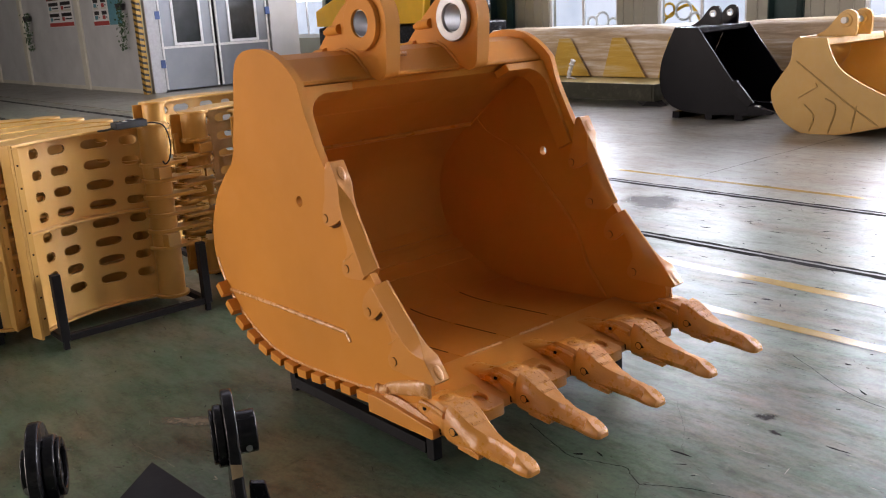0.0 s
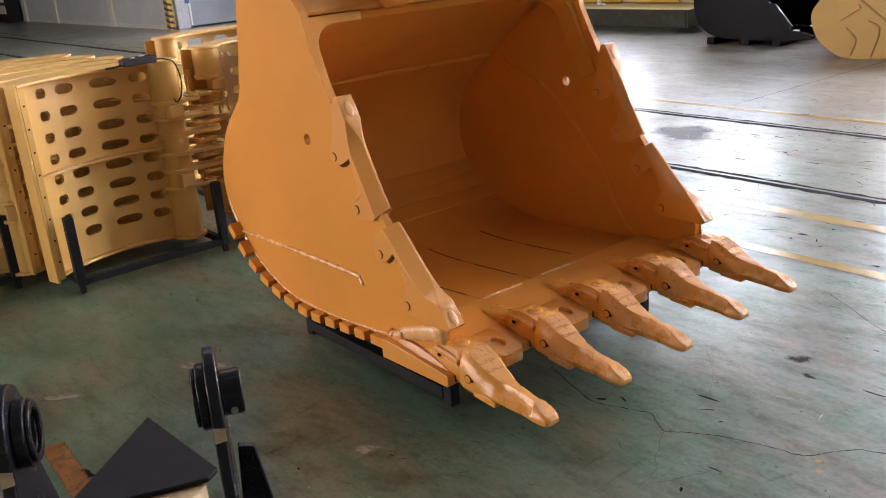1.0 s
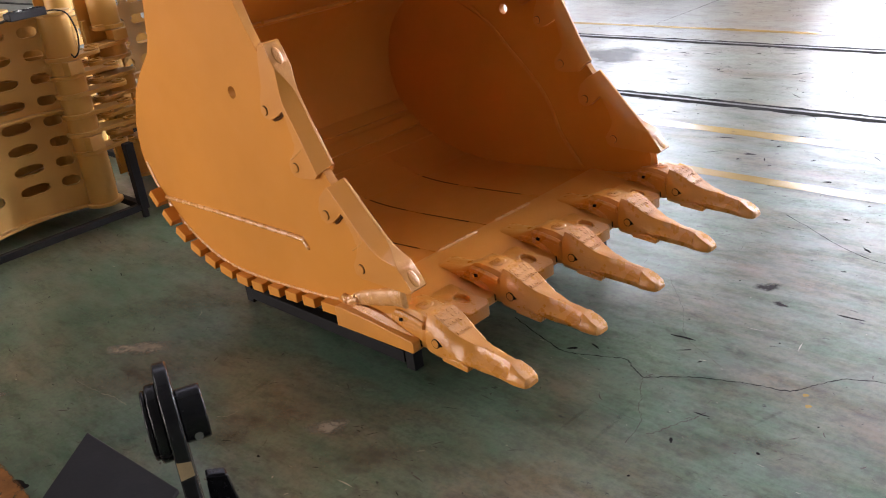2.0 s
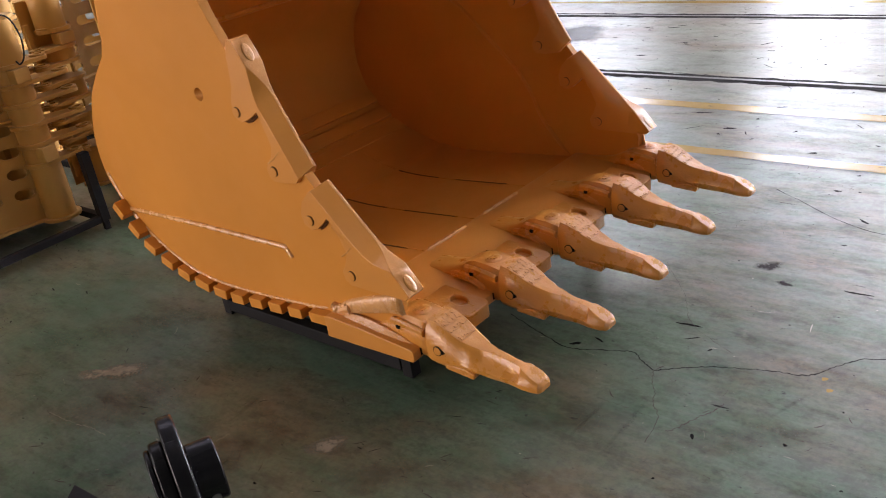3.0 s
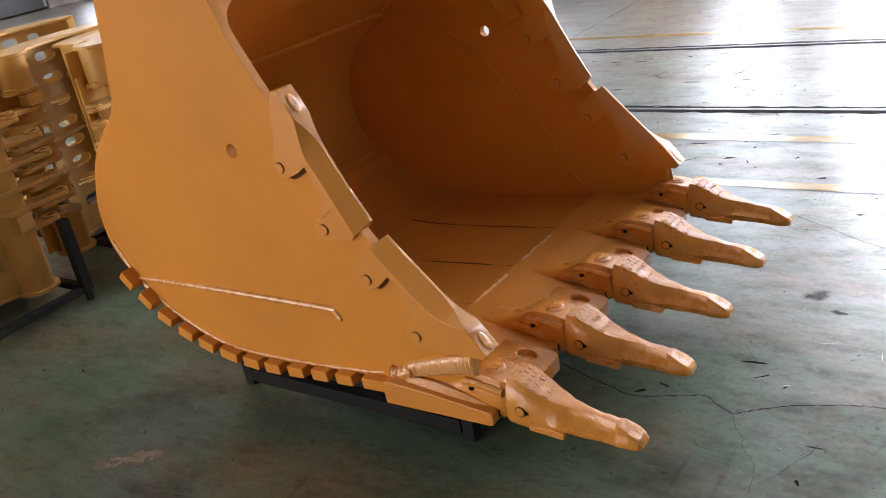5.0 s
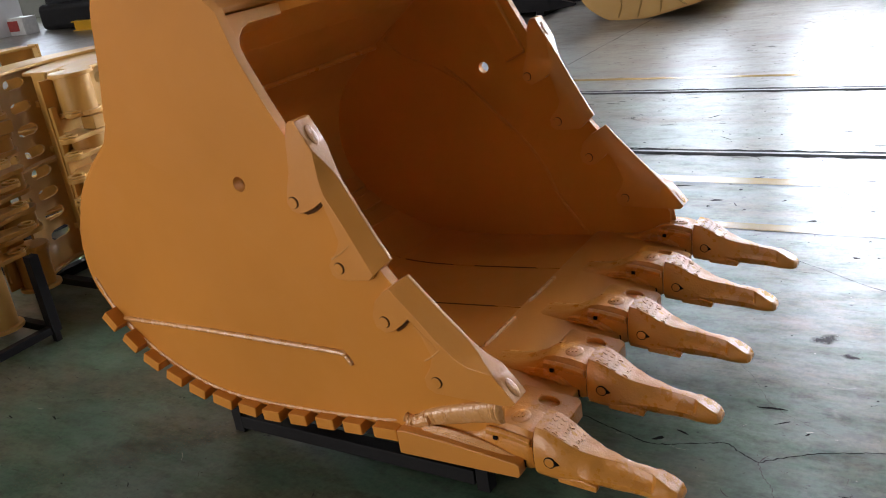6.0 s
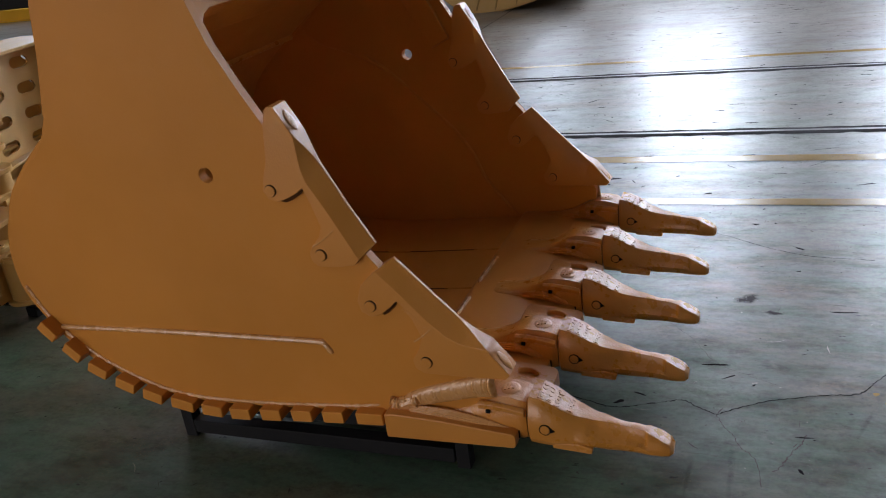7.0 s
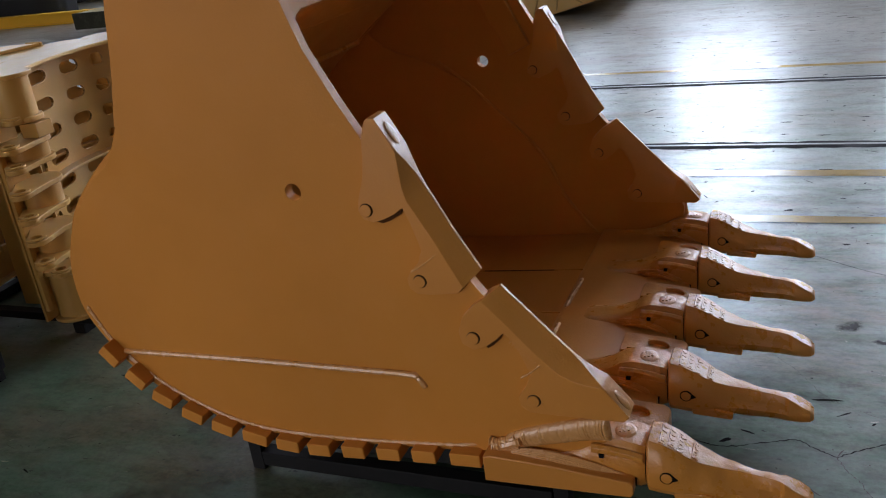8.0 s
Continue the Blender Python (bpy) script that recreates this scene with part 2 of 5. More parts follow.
# ---- mesh helpers ----


def ground_of(ob):
    while ob.parent:
        ob = ob.parent
    return ob


def part(name, bm, material, parent=None, label="", smooth=38, bevel=0.0, segments=2):
    """Link a bmesh, given in world metres, as one mesh under its thing."""
    if bm.faces:
        bmesh.ops.recalc_face_normals(bm, faces=bm.faces)
    limit = radians(smooth)
    for f in bm.faces:
        f.smooth = True
    for e in bm.edges:
        e.smooth = len(e.link_faces) == 2 and e.calc_face_angle(0) < limit
    if parent:
        bmesh.ops.transform(bm, matrix=ground_of(parent).matrix_basis.inverted(), verts=bm.verts)
    me = bpy.data.meshes.new(name)
    bm.to_mesh(me)
    bm.free()
    me.materials.append(material)
    ob = new(name, me)
    if parent:
        ob.parent = parent
    if label:
        ob["label"] = label
    if bevel:
        mod = ob.modifiers.new("bevel", 'BEVEL')
        mod.width, mod.segments, mod.limit_method, mod.angle_limit = bevel, segments, 'ANGLE', radians(35)
        mod.harden_normals = True
    return ob


def thing(name, label, category, place=(0, 0, 0), group="", kind=""):
    ob = new(name)
    ob.empty_display_size = 0.1
    ob.matrix_basis = Matrix.Translation(place)
    return tagged(ob, label, category, group, kind)


def box(bm, x0, x1, y0, y1, z0, z1, turn=None):
    m = Matrix.Translation(((x0 + x1) / 2, (y0 + y1) / 2, (z0 + z1) / 2)) @ Matrix.Diagonal((x1 - x0, y1 - y0, z1 - z0, 1))
    return bmesh.ops.create_cube(bm, size=1, matrix=(turn @ m) if turn else m)["verts"]


def boxed(*args):
    bm = bmesh.new()
    box(bm, *args)
    return bm


def rod(bm, a, b, r, r2=None, n=20, caps=True):
    a, b = Vector(a), Vector(b)
    turn = (b - a).to_track_quat('Z', 'Y').to_matrix().to_4x4()
    bmesh.ops.create_cone(bm, cap_ends=caps, segments=n, radius1=r, radius2=r if r2 is None else r2, depth=(b - a).length,
                          matrix=Matrix.Translation((a + b) / 2) @ turn)
    return bm


def rodded(*args, **kw):
    return rod(bmesh.new(), *args, **kw)


def spline(pts, n=6):
    """A smooth open curve through 2D or 3D points."""
    p = [Vector(q) for q in pts]
    p = [p[0] * 2 - p[1]] + p + [p[-1] * 2 - p[-2]]
    out = []
    for i in range(1, len(p) - 2):
        a, b, c, d = p[i - 1:i + 3]
        for k in range(n):
            t = k / n
            out.append(0.5 * (2 * b + (c - a) * t + (2 * a - 5 * b + 4 * c - d) * t * t + (3 * b - a - 3 * c + d) * t ** 3))
    out.append(p[-2].copy())
    return out


def circle(cx, cz, r, n=24, rz=None):
    return [Vector((cx + r * math.cos(2 * math.pi * i / n), cz + (rz or r) * math.sin(2 * math.pi * i / n))) for i in range(n)]


def plate(outline, y0, y1, holes=(), put=None, bm=None):
    """A flat plate with holes: outline and holes as 2D loops (x, z), thick from y0 to y1."""
    bm = bm or bmesh.new()
    put = put or (lambda u, v, w: Vector((u, w, v)))
    rings = []
    for loop in (outline, *holes):
        rings.append([[bm.verts.new(put(p[0], p[1], y)) for p in loop] for y in (y0, y1)])
    for side in (0, 1):
        edges = []
        for r in rings:
            ring = r[side]
            edges += [bm.edges.new((ring[i], ring[(i + 1) % len(ring)])) for i in range(len(ring))]
        bmesh.ops.triangle_fill(bm, edges=edges, use_beauty=True)
    for a, b in rings:
        for i in range(len(a)):
            j = (i + 1) % len(a)
            bm.faces.new((a[i], a[j], b[j], b[i]))
    return bm


def sheet(profile, thick, y0, y1):
    """A bent sheet whose outside lies to the right of the profile's run."""
    bm = bmesh.new()
    n = len(profile)
    rows = []
    for i, p in enumerate(profile):
        d = (profile[min(i + 1, n - 1)] - profile[max(i - 1, 0)]).normalized()
        q = p + Vector((d.y, -d.x)) * thick
        rows.append([bm.verts.new((p.x, y0, p.y)), bm.verts.new((p.x, y1, p.y)), bm.verts.new((q.x, y1, q.y)), bm.verts.new((q.x, y0, q.y))])
    for a, b in zip(rows, rows[1:]):
        for i in range(4):
            j = (i + 1) % 4
            bm.faces.new((a[i], a[j], b[j], b[i]))
    bm.faces.new(rows[0])
    bm.faces.new(list(reversed(rows[-1])))
    return bm


def bead(pts, r, ripple=0.25, n=8, step=0.008, seed=1, flat=1.0):
    """A weld bead or cable along 3D points."""
    rnd = random.Random(seed)
    line = spline(pts, 8)
    path = [line[0]]
    for a, b in zip(line, line[1:]):
        length = (b - a).length
        k = max(1, int(length / step))
        path += [a.lerp(b, (i + 1) / k) for i in range(k)]
    bm = bmesh.new()
    rings = []
    for i, p in enumerate(path):
        d = (path[min(i + 1, len(path) - 1)] - path[max(i - 1, 0)]).normalized()
        q = d.to_track_quat('Z', 'Y')
        rr = r * (1 + ripple * (rnd.random() - 0.5) + ripple * 0.5 * math.sin(i * 1.7))
        if i in (0, len(path) - 1):
            rr *= 0.3
        rings.append([bm.verts.new(p + q @ Vector((rr * math.cos(2 * math.pi * j / n), rr * flat * math.sin(2 * math.pi * j / n), 0))) for j in range(n)])
    for a, b in zip(rings, rings[1:]):
        for j in range(n):
            bm.faces.new((a[j], a[(j + 1) % n], b[(j + 1) % n], b[j]))
    bm.faces.new(list(reversed(rings[0])))
    bm.faces.new(rings[-1])
    return bm


def loft(sections):
    """Skin closed rings of equal length, capped at both ends."""
    bm = bmesh.new()
    rings = [[bm.verts.new(p) for p in s] for s in sections]
    for a, b in zip(rings, rings[1:]):
        for i in range(len(a)):
            j = (i + 1) % len(a)
            bm.faces.new((a[i], a[j], b[j], b[i]))
    bm.faces.new(list(reversed(rings[0])))
    bm.faces.new(rings[-1])
    return bm

# ---- the hall ----
X0, X1 = -46.0, 26.0


def walled(name, openings, y0, y1, sill, head, label):
    """A long wall along x with a row of window openings through it."""
    bm = bmesh.new()
    box(bm, X0, X1, y0, y1, 0, sill)
    box(bm, X0, X1, y0, y1, head, ROOF)
    edges = [X0] + [v for o in openings for v in o] + [X1]
    for a, b in zip(edges[::2], edges[1::2]):
        box(bm, a, b, y0, y1, sill, head)
    return tagged(part(name, bm, WALL), label, "wall", kind="structure")


tagged(part("floor", boxed(X0, X1, WALL_S, WALL_N, -0.25, 0), FLOOR), "worn green-painted concrete workshop floor", "floor", kind="structure")
walled("wall_north", WINDOWS, WALL_N, WALL_N + 0.3, SILL, HEAD, "cream sheet wall with tall windows")
walled("wall_south", [(-15.5, -8.5), (-7.5, -0.5)], WALL_S - 0.3, WALL_S, 0.9, 3.5, "cream sheet wall, out of view, with two assumed window openings")
tagged(part("wall_west", boxed(X0 - 0.3, X0, WALL_S - 0.3, WALL_N + 0.3, 0, ROOF), WALL), "cream sheet end wall of the hall", "wall", kind="structure")
bm = bmesh.new()
for y0, y1, z0, z1 in ((WALL_S - 0.3, EAST_OPENING[0], 0, ROOF), (EAST_OPENING[1], WALL_N + 0.3, 0, ROOF), (EAST_OPENING[0], EAST_OPENING[1], EAST_OPENING[2], ROOF)):
    box(bm, X1, X1 + 0.3, y0, y1, z0, z1)
tagged(part("wall_east", bm, WALL), "cream sheet end wall of the hall, out of view, with an opening added for fill light", "wall", kind="structure")
bm = bmesh.new()
for y0, y1 in ((WALL_S - 0.3, -6.6), (-3.8, 3.6), (6.4, 12.8), (15.6, WALL_N + 0.3)):
    box(bm, X0 - 0.3, X1 + 0.3, y0, y1, ROOF, ROOF + 0.2)
for x0, x1, y, bright in ASSUMED_ROOFLIGHTS:
    box(bm, X0 - 0.3, x0, y - 1.4, y + 1.4, ROOF, ROOF + 0.2)
    box(bm, x1, X1 + 0.3, y - 1.4, y + 1.4, ROOF, ROOF + 0.2)
tagged(part("ceiling", bm, CEIL), "grey sheet roof of the hall, out of view, with long assumed rooflights", "ceiling", kind="structure")

for i, (x0, x1) in enumerate(WINDOWS):
    w = tagged(part(f"window_{i + 1}", boxed(x0 - 0.06, x1 + 0.06, WALL_N - 0.09, WALL_N - 0.003, SILL - 0.06, SILL), FRAME), "tall white-framed workshop window in the cream wall", "window", kind="structure")
    mid = (x0 + x1) / 2
    bm = bmesh.new()
    for a, b in ((x0, x0 + 0.07), (x1 - 0.07, x1)):
        box(bm, a, b, WALL_N + 0.05, WALL_N + 0.13, SILL, HEAD)
    for z in (SILL, HEAD - 0.07):
        box(bm, x0 + 0.07, x1 - 0.07, WALL_N + 0.05, WALL_N + 0.13, z, z + 0.07)
    part("window_frame", bm, FRAME, w)
    bm = bmesh.new()
    box(bm, mid - 0.03, mid + 0.03, WALL_N + 0.06, WALL_N + 0.12, SILL + 0.07, HEAD - 0.07)
    part("mullion", bm, FRAME, w)
    for z in (2.7, 4.2, 5.7):
        bm = bmesh.new()
        for a, b in ((x0 + 0.07, mid - 0.03), (mid + 0.03, x1 - 0.07)):
            box(bm, a, b, WALL_N + 0.07, WALL_N + 0.11, z, z + 0.05)
        part("glazing_bar", bm, FRAME, w)
    for a, b in ((x0 + 0.07, mid - 0.03), (mid + 0.03, x1 - 0.07)):
        for z0, z1 in ((SILL + 0.07, 2.7), (2.75, 4.2), (4.25, 5.7), (5.75, HEAD - 0.07)):
            pane = part("pane", boxed(a, b, WALL_N + 0.085, WALL_N + 0.095, z0, z1), GLASS, w)
            pane.visible_shadow = False

for x in (-22.37, -14.6, -6.5, 1.63, 9.73):
    c = tagged(part("column", boxed(x - 0.34, x + 0.34, WALL_N - 0.06, WALL_N - 0.005, 0, ROOF), GREEN), "dark green painted steel wall column", "column", "columns along the wall", "structure")
    for s in (-0.31, 0.29):
        part("flange", boxed(x + s, x + s + 0.02, WALL_N - 0.30, WALL_N - 0.062, 0, ROOF), GREEN, c)
tagged(part("backdrop", boxed(X0, X1, WALL_N + 3.0, WALL_N + 3.1, 0, 3.1), HAZE), "glowing sheet for the bright hazy yard outside the windows", "backdrop", kind="structure")
tagged(part("ground", boxed(X0, X1, WALL_N + 0.301, WALL_N + 3.0, -0.25, -0.01), CEIL), "pale concrete yard outside the hall", "ground", kind="structure")
# upright ribs of the cladding
bm = bmesh.new()
x = X0 + 0.2
while x < X1:
    if all(not (a - 0.15 < x < b + 0.15) for a, b in WINDOWS):
        box(bm, x, x + 0.035, WALL_N - 0.03, WALL_N - 0.002, 0.02, ROOF - 0.02)
    x += 0.29
tagged(part("cladding_ribs", bm, WALL), "upright ribs of the cream wall sheeting", "trim", kind="structure")

# floor markings, rails and seams
for y0, y1 in ((5.47, 5.545), (2.945, 3.045), (2.30, 2.385)):
    bm = bmesh.new()
    rnd = random.Random(int(y0 * 100))
    x, rows = X0 + 0.5, []
    while x < X1 - 0.5:
        e = 0.004
        rows.append((bm.verts.new((x, y0 + rnd.uniform(-e, e), 0.002)), bm.verts.new((x, y1 + rnd.uniform(-e, e), 0.002))))
        x += 0.12 if -4 < x < 4 else 1.0
    for a, b in zip(rows, rows[1:]):
        bm.faces.new((a[0], b[0], b[1], a[1]))
    tagged(part("floor_marking", bm, STRIPE), "scratched yellow line painted on the floor", "floor marking", "yellow floor lines", "structure")
for y in (5.05, 3.5):
    r = tagged(part("rail", boxed(X0 + 0.5, X1 - 0.5, y - 0.013, y + 0.013, -0.03, 0.003), RAIL, smooth=30), "steel transfer rail sunk flush in the floor", "rail", "floor rails", "structure")
    rnd = random.Random(int(y * 10))
    bm = bmesh.new()
    for side in (-1, 1):
        x, rows = X0 + 0.5, []
        near, far = 0.0132, 0.055 if side > 0 else 0.07
        while x < X1 - 0.5:
            rows.append((bm.verts.new((x, y + side * near, 0.0016)), bm.verts.new((x, y + side * (far + rnd.uniform(-0.012, 0.014)), 0.0016))))
            x += 0.07 if -4 < x < 4 else 1.0
        for a, b in zip(rows, rows[1:]):
            bm.faces.new((a[0], b[0], b[1], a[1]))
    part("rail_groove", bm, DIRT_AND_SHADE, r, "dirt-filled groove beside the rail")


def crack(pts, wide, seed, name="floor_crack", material=DIRT_AND_SHADE, label="thin dark crack in the painted floor"):
    """A thin wandering line on the floor."""
    rnd = random.Random(seed)
    line = spline([(*p, 0) for p in pts], 10)
    bm = bmesh.new()
    rows = []
    for i, p in enumerate(line):
        d = (line[min(i + 1, len(line) - 1)] - line[max(i - 1, 0)]).normalized()
        s = Vector((-d.y, d.x, 0))
        p = p + s * rnd.uniform(-0.003, 0.003)
        h = wide * rnd.uniform(0.35, 1.1)
        rows.append((bm.verts.new((p.x + s.x * h, p.y + s.y * h, 0.0015)), bm.verts.new((p.x - s.x * h, p.y - s.y * h, 0.0015))))
    for a, b in zip(rows, rows[1:]):
        bm.faces.new((a[0], b[0], b[1], a[1]))
    return tagged(part(name, bm, material), label, "crack", kind="structure")


crack([(0.45, 0.62), (0.58, 0.57), (0.676, 0.54), (0.757, 0.518), (0.871, 0.556), (0.963, 0.59), (1.016, 0.558), (1.076, 0.526)], 0.0025, 3)
crack([(1.076, 0.526), (1.10, 0.468), (1.132, 0.425), (1.154, 0.37), (1.197, 0.317), (1.22, 0.198)], 0.0014, 9, material=WORN)
crack([(1.076, 0.526), (1.136, 0.57), (1.245, 0.632), (1.388, 0.681), (1.491, 0.707), (1.54, 0.779), (1.62, 0.87), (1.85, 0.95)], 0.0026, 4)
crack([(1.245, 0.27), (1.261, 0.289), (1.285, 0.345), (1.301, 0.382), (1.318, 0.41), (1.335, 0.464)], 0.0022, 5, material=WORN)
crack([(0.991, 0.32), (1.08, 0.317), (1.182, 0.311)], 0.0008, 10, material=WORN)
crack([(0.78, 1.2), (0.95, 1.0), (1.06, 0.83), (1.25, 0.72)], 0.0008, 6, material=WORN)
crack([(-1.95, 5.6), (-1.93, 7.0), (-1.90, 8.6), (-1.88, 11.0)], 0.006, 7, "floor_seam", label="dark expansion joint across the floor")
crack([(0.9, 2.0), (1.3, 1.75), (1.6, 1.7)], 0.002, 8)


def blot(cx, cy, rx, ry, turn, seed, material, label, name="floor_stain"):
    """An uneven flat stain on the floor."""
    rnd = random.Random(seed)
    bm = bmesh.new()
    n = 34
    c, s = math.cos(turn), math.sin(turn)
    ph = [rnd.uniform(0, 6.28) for _ in range(4)]
    vs = []
    for i in range(n):
        a = 2 * math.pi * i / n
        r = 1 + 0.18 * math.sin(2 * a + ph[0]) + 0.12 * math.sin(3 * a + ph[1]) + 0.07 * math.sin(6 * a + ph[2]) + rnd.uniform(-0.03, 0.03)
        u, v = rx * r * math.cos(a), ry * r * math.sin(a)
        vs.append([bm.verts.new((cx + f * (u * c - v * s), cy + f * (u * s + v * c), 0.001)) for f in (0.35, 0.75, 1.15)])
    mid = bm.verts.new((cx, cy, 0.001))
    for p, q in zip(vs, vs[1:] + vs[:1]):
        bm.faces.new((mid, p[0], q[0]))
        bm.faces.new((p[0], p[1], q[1], q[0]))
        bm.faces.new((p[1], p[2], q[2], q[1]))
    ob = part(name, bm, material)
    fade = ob.data.attributes.new("fade", 'FLOAT', 'POINT')
    rim = {0: 0.9, 1: 0.45, 2: 0.0}
    for i, d in enumerate(fade.data):
        d.value = 1.0 if i == 3 * n else rim[i % 3]
    return tagged(ob, label, "stain", kind="structure")


blot(1.132, 1.318, 0.046, 0.040, 0.4, 1, STAIN, "small brown oil stain on the floor")
blot(1.228, 1.212, 0.034, 0.014, -0.3, 2, STAIN, "small dark scuff on the floor")
blot(1.054, 0.822, 0.034, 0.0055, 0.1, 3, DIRT_AND_SHADE, "small dark scratch on the floor", "floor_scratch")
blot(1.47, 1.242, 0.034, 0.005, 0.05, 4, DIRT_AND_SHADE, "small dark scratch on the floor", "floor_scratch")
blot(-1.65, 4.45, 0.30, 0.26, 0.2, 5, stain("damp_stain", (0.045, 0.042, 0.036), 0.35, 8), "damp brown patch on the floor between the rails")
blot(0.39, -0.27, 0.085, 0.036, 0.7, 6, PALE, "pale worn patch on the green floor")
blot(-0.88, -0.93, 0.10, 0.035, 0.9, 7, PALE, "pale worn patch on the green floor")
blot(-0.674, -0.372, 0.13, 0.06, 0.6, 21, PALE, "pale worn patch on the green floor")
blot(-0.78, -1.03, 0.34, 0.11, 0.0, 8, BROWN, "brown smear running on from the rust strip")
blot(-0.21, -1.052, 0.034, 0.018, 0.5, 9, DIRT_AND_SHADE, "small dark spot in the rust strip")
blot(-0.122, -1.085, 0.036, 0.017, 0.5, 10, DIRT_AND_SHADE, "small dark spot in the rust strip")
for x, y, rx, ry, a in ((-0.45, -0.48, 0.34, 0.16, 0.5), (-0.95, -0.15, 0.40, 0.13, 0.8), (0.15, -0.42, 0.26, 0.15, 1.0), (0.62, -0.30, 0.22, 0.09, 0.7), (0.95, 0.16, 0.20, 0.07, 0.6), (1.45, 0.35, 0.22, 0.08, 0.5)):
    blot(x, y, rx, ry, a, int(100 * rx) + 40, BROWN, "brown smear worn into the green floor")
for x, y, rx, ry, a in ((-0.008, -0.27, 0.11, 0.014, 1.65), (0.162, -0.51, 0.09, 0.012, 1.55), (1.134, 0.24, 0.16, 0.016, 1.60), (1.02, 0.22, 0.12, 0.012, 1.5), (0.50, -0.22, 0.10, 0.009, 1.2), (1.5, 0.55, 0.14, 0.010, 1.2)):
    blot(x, y, rx, ry, a, int(1000 * ry) + 60, SMEAR, "dark rubber smear on the floor")
for x, y in ((1.538, 0.711), (1.568, 0.66)):
    blot(x, y, 0.010, 0.006, 0.6, 77, STRIPE, "small chip of yellow paint on the floor", "floor_chip")
crack([(-0.66, -0.64), (-0.56, -0.635), (-0.50, -0.626)], 0.0007, 31, "floor_scratch", SCRATCH, "bright scratch in the floor paint")
crack([(-0.49, -0.628), (-0.42, -0.612), (-0.333, -0.61)], 0.0013, 32, "floor_scratch", SCRATCH, "bright scratch in the floor paint")
crack([(0.02, -0.46), (0.05, -0.43), (0.055, -0.39)], 0.0012, 34, "floor_scratch", SCRATCH, "bright scratch in the floor paint")
# straight strip of rusty old paint beside the coupler
rnd = random.Random(15)
bm = bmesh.new()
rows = []
for i in range(46):
    x = -0.52 + 0.016 * i
    e = 0.05 * max(0, 2 - i)
    rows.append([bm.verts.new((x, y + rnd.uniform(-0.003, 0.003), 0.0012)) for y in (-1.034 - 0.05 * (x + 0.49) - e, -1.045 - 0.05 * (x + 0.49) - e * 0.6, -1.105 - 0.05 * (x + 0.49), -1.117 - 0.05 * (x + 0.49))])
for p, q in zip(rows, rows[1:]):
    for i in range(3):
        bm.faces.new((p[i], p[i + 1], q[i + 1], q[i]))
ob = part("rust_strip", bm, RUST)
fade = ob.data.attributes.new("fade", 'FLOAT', 'POINT')
for i, d in enumerate(fade.data):
    d.value = (0.35, 0.9, 0.9, 0.35)[i % 4]
tagged(ob, "straight orange-brown rusty strip on the green floor", "stain", kind="structure")
for x, y, rx, ry, a in ((0.829, 0.608, 0.016, 0.004, -0.4), (0.769, 0.554, 0.016, 0.007, 0.5), (1.329, 0.447, 0.020, 0.003, 0.1), (1.319, 0.285, 0.004, 0.012, 0.4), (1.10, 0.75, 0.022, 0.0025, 0.6)):
    blot(x, y, rx, ry, a, int(x * 1000), DIRT_AND_SHADE, "small dark chip in the floor paint", "floor_chip")
rnd = random.Random(12)
bm = bmesh.new()
for i in range(800):
    cx, cy = rnd.uniform(-2.5, 3.0), rnd.uniform(-1.6, 7.5)
    if -1.0 < cx < 0.65 and -0.1 < cy < 1.55:
        continue
    rx, ry, a = 0.002 + 0.026 * rnd.random() ** 4, 0.0012 + 0.0045 * rnd.random() ** 2, rnd.gauss(0, 0.7)
    c, s = math.cos(a), math.sin(a)
    ring = []
    for j in range(9):
        t = 2 * math.pi * j / 9
        q = rnd.uniform(0.5, 1.2)
        u, v = rx * q * math.cos(t), ry * q * math.sin(t)
        ring.append(bm.verts.new((cx + u * c - v * s, cy + u * s + v * c, 0.0008)))
    bm.faces.new(ring)
for i in range(1100):
    cx, cy = rnd.uniform(-1.8, 4.0), rnd.uniform(1.8, 8.5)
    rx, ry, a = 0.006 + 0.075 * rnd.random() ** 3, 0.002 + 0.011 * rnd.random() ** 2, rnd.gauss(0.1, 0.35)
    c, s = math.cos(a), math.sin(a)
    ring = []
    for j in range(11):
        t = 2 * math.pi * j / 11
        q = rnd.uniform(0.35, 1.2)
        u, v = rx * q * math.cos(t), ry * q * math.sin(t)
        ring.append(bm.verts.new((cx + u * c - v * s, cy + u * s + v * c, 0.0008)))
    bm.faces.new(ring)
fine, pale = bmesh.new(), bmesh.new()
for i in range(2600):
    cx, cy = rnd.uniform(-2.2, 3.0), -1.4 + 6.4 * rnd.random() ** 1.3
    if -1.0 < cx < 0.6 and 0.0 < cy < 1.5:
        continue
    rx, ry, a = 0.004 + 0.035 * rnd.random() ** 3, 0.0005 + 0.0022 * rnd.random() ** 2, rnd.gauss(0.35, 0.8)
    c, s = math.cos(a), math.sin(a)
    into = pale if i % 9 == 0 else fine
    bend = rnd.uniform(-0.25, 0.25)
    top, low = [], []
    for t in (-1.0, -0.6, -0.2, 0.2, 0.6, 1.0):
        h = ry * (1 - t * t) * rnd.uniform(0.5, 1.3)
        for row, v in ((top, h), (low, -h)):
            u, w = rx * t, v + bend * rx * t * t
            row.append(into.verts.new((cx + u * c - w * s, cy + u * s + w * c, 0.0007)))
    into.faces.new(low + top[::-1])
tagged(part("floor_scratches", fine, WORN), "countless fine dark scratches in the floor paint", "scratches", kind="stuff")
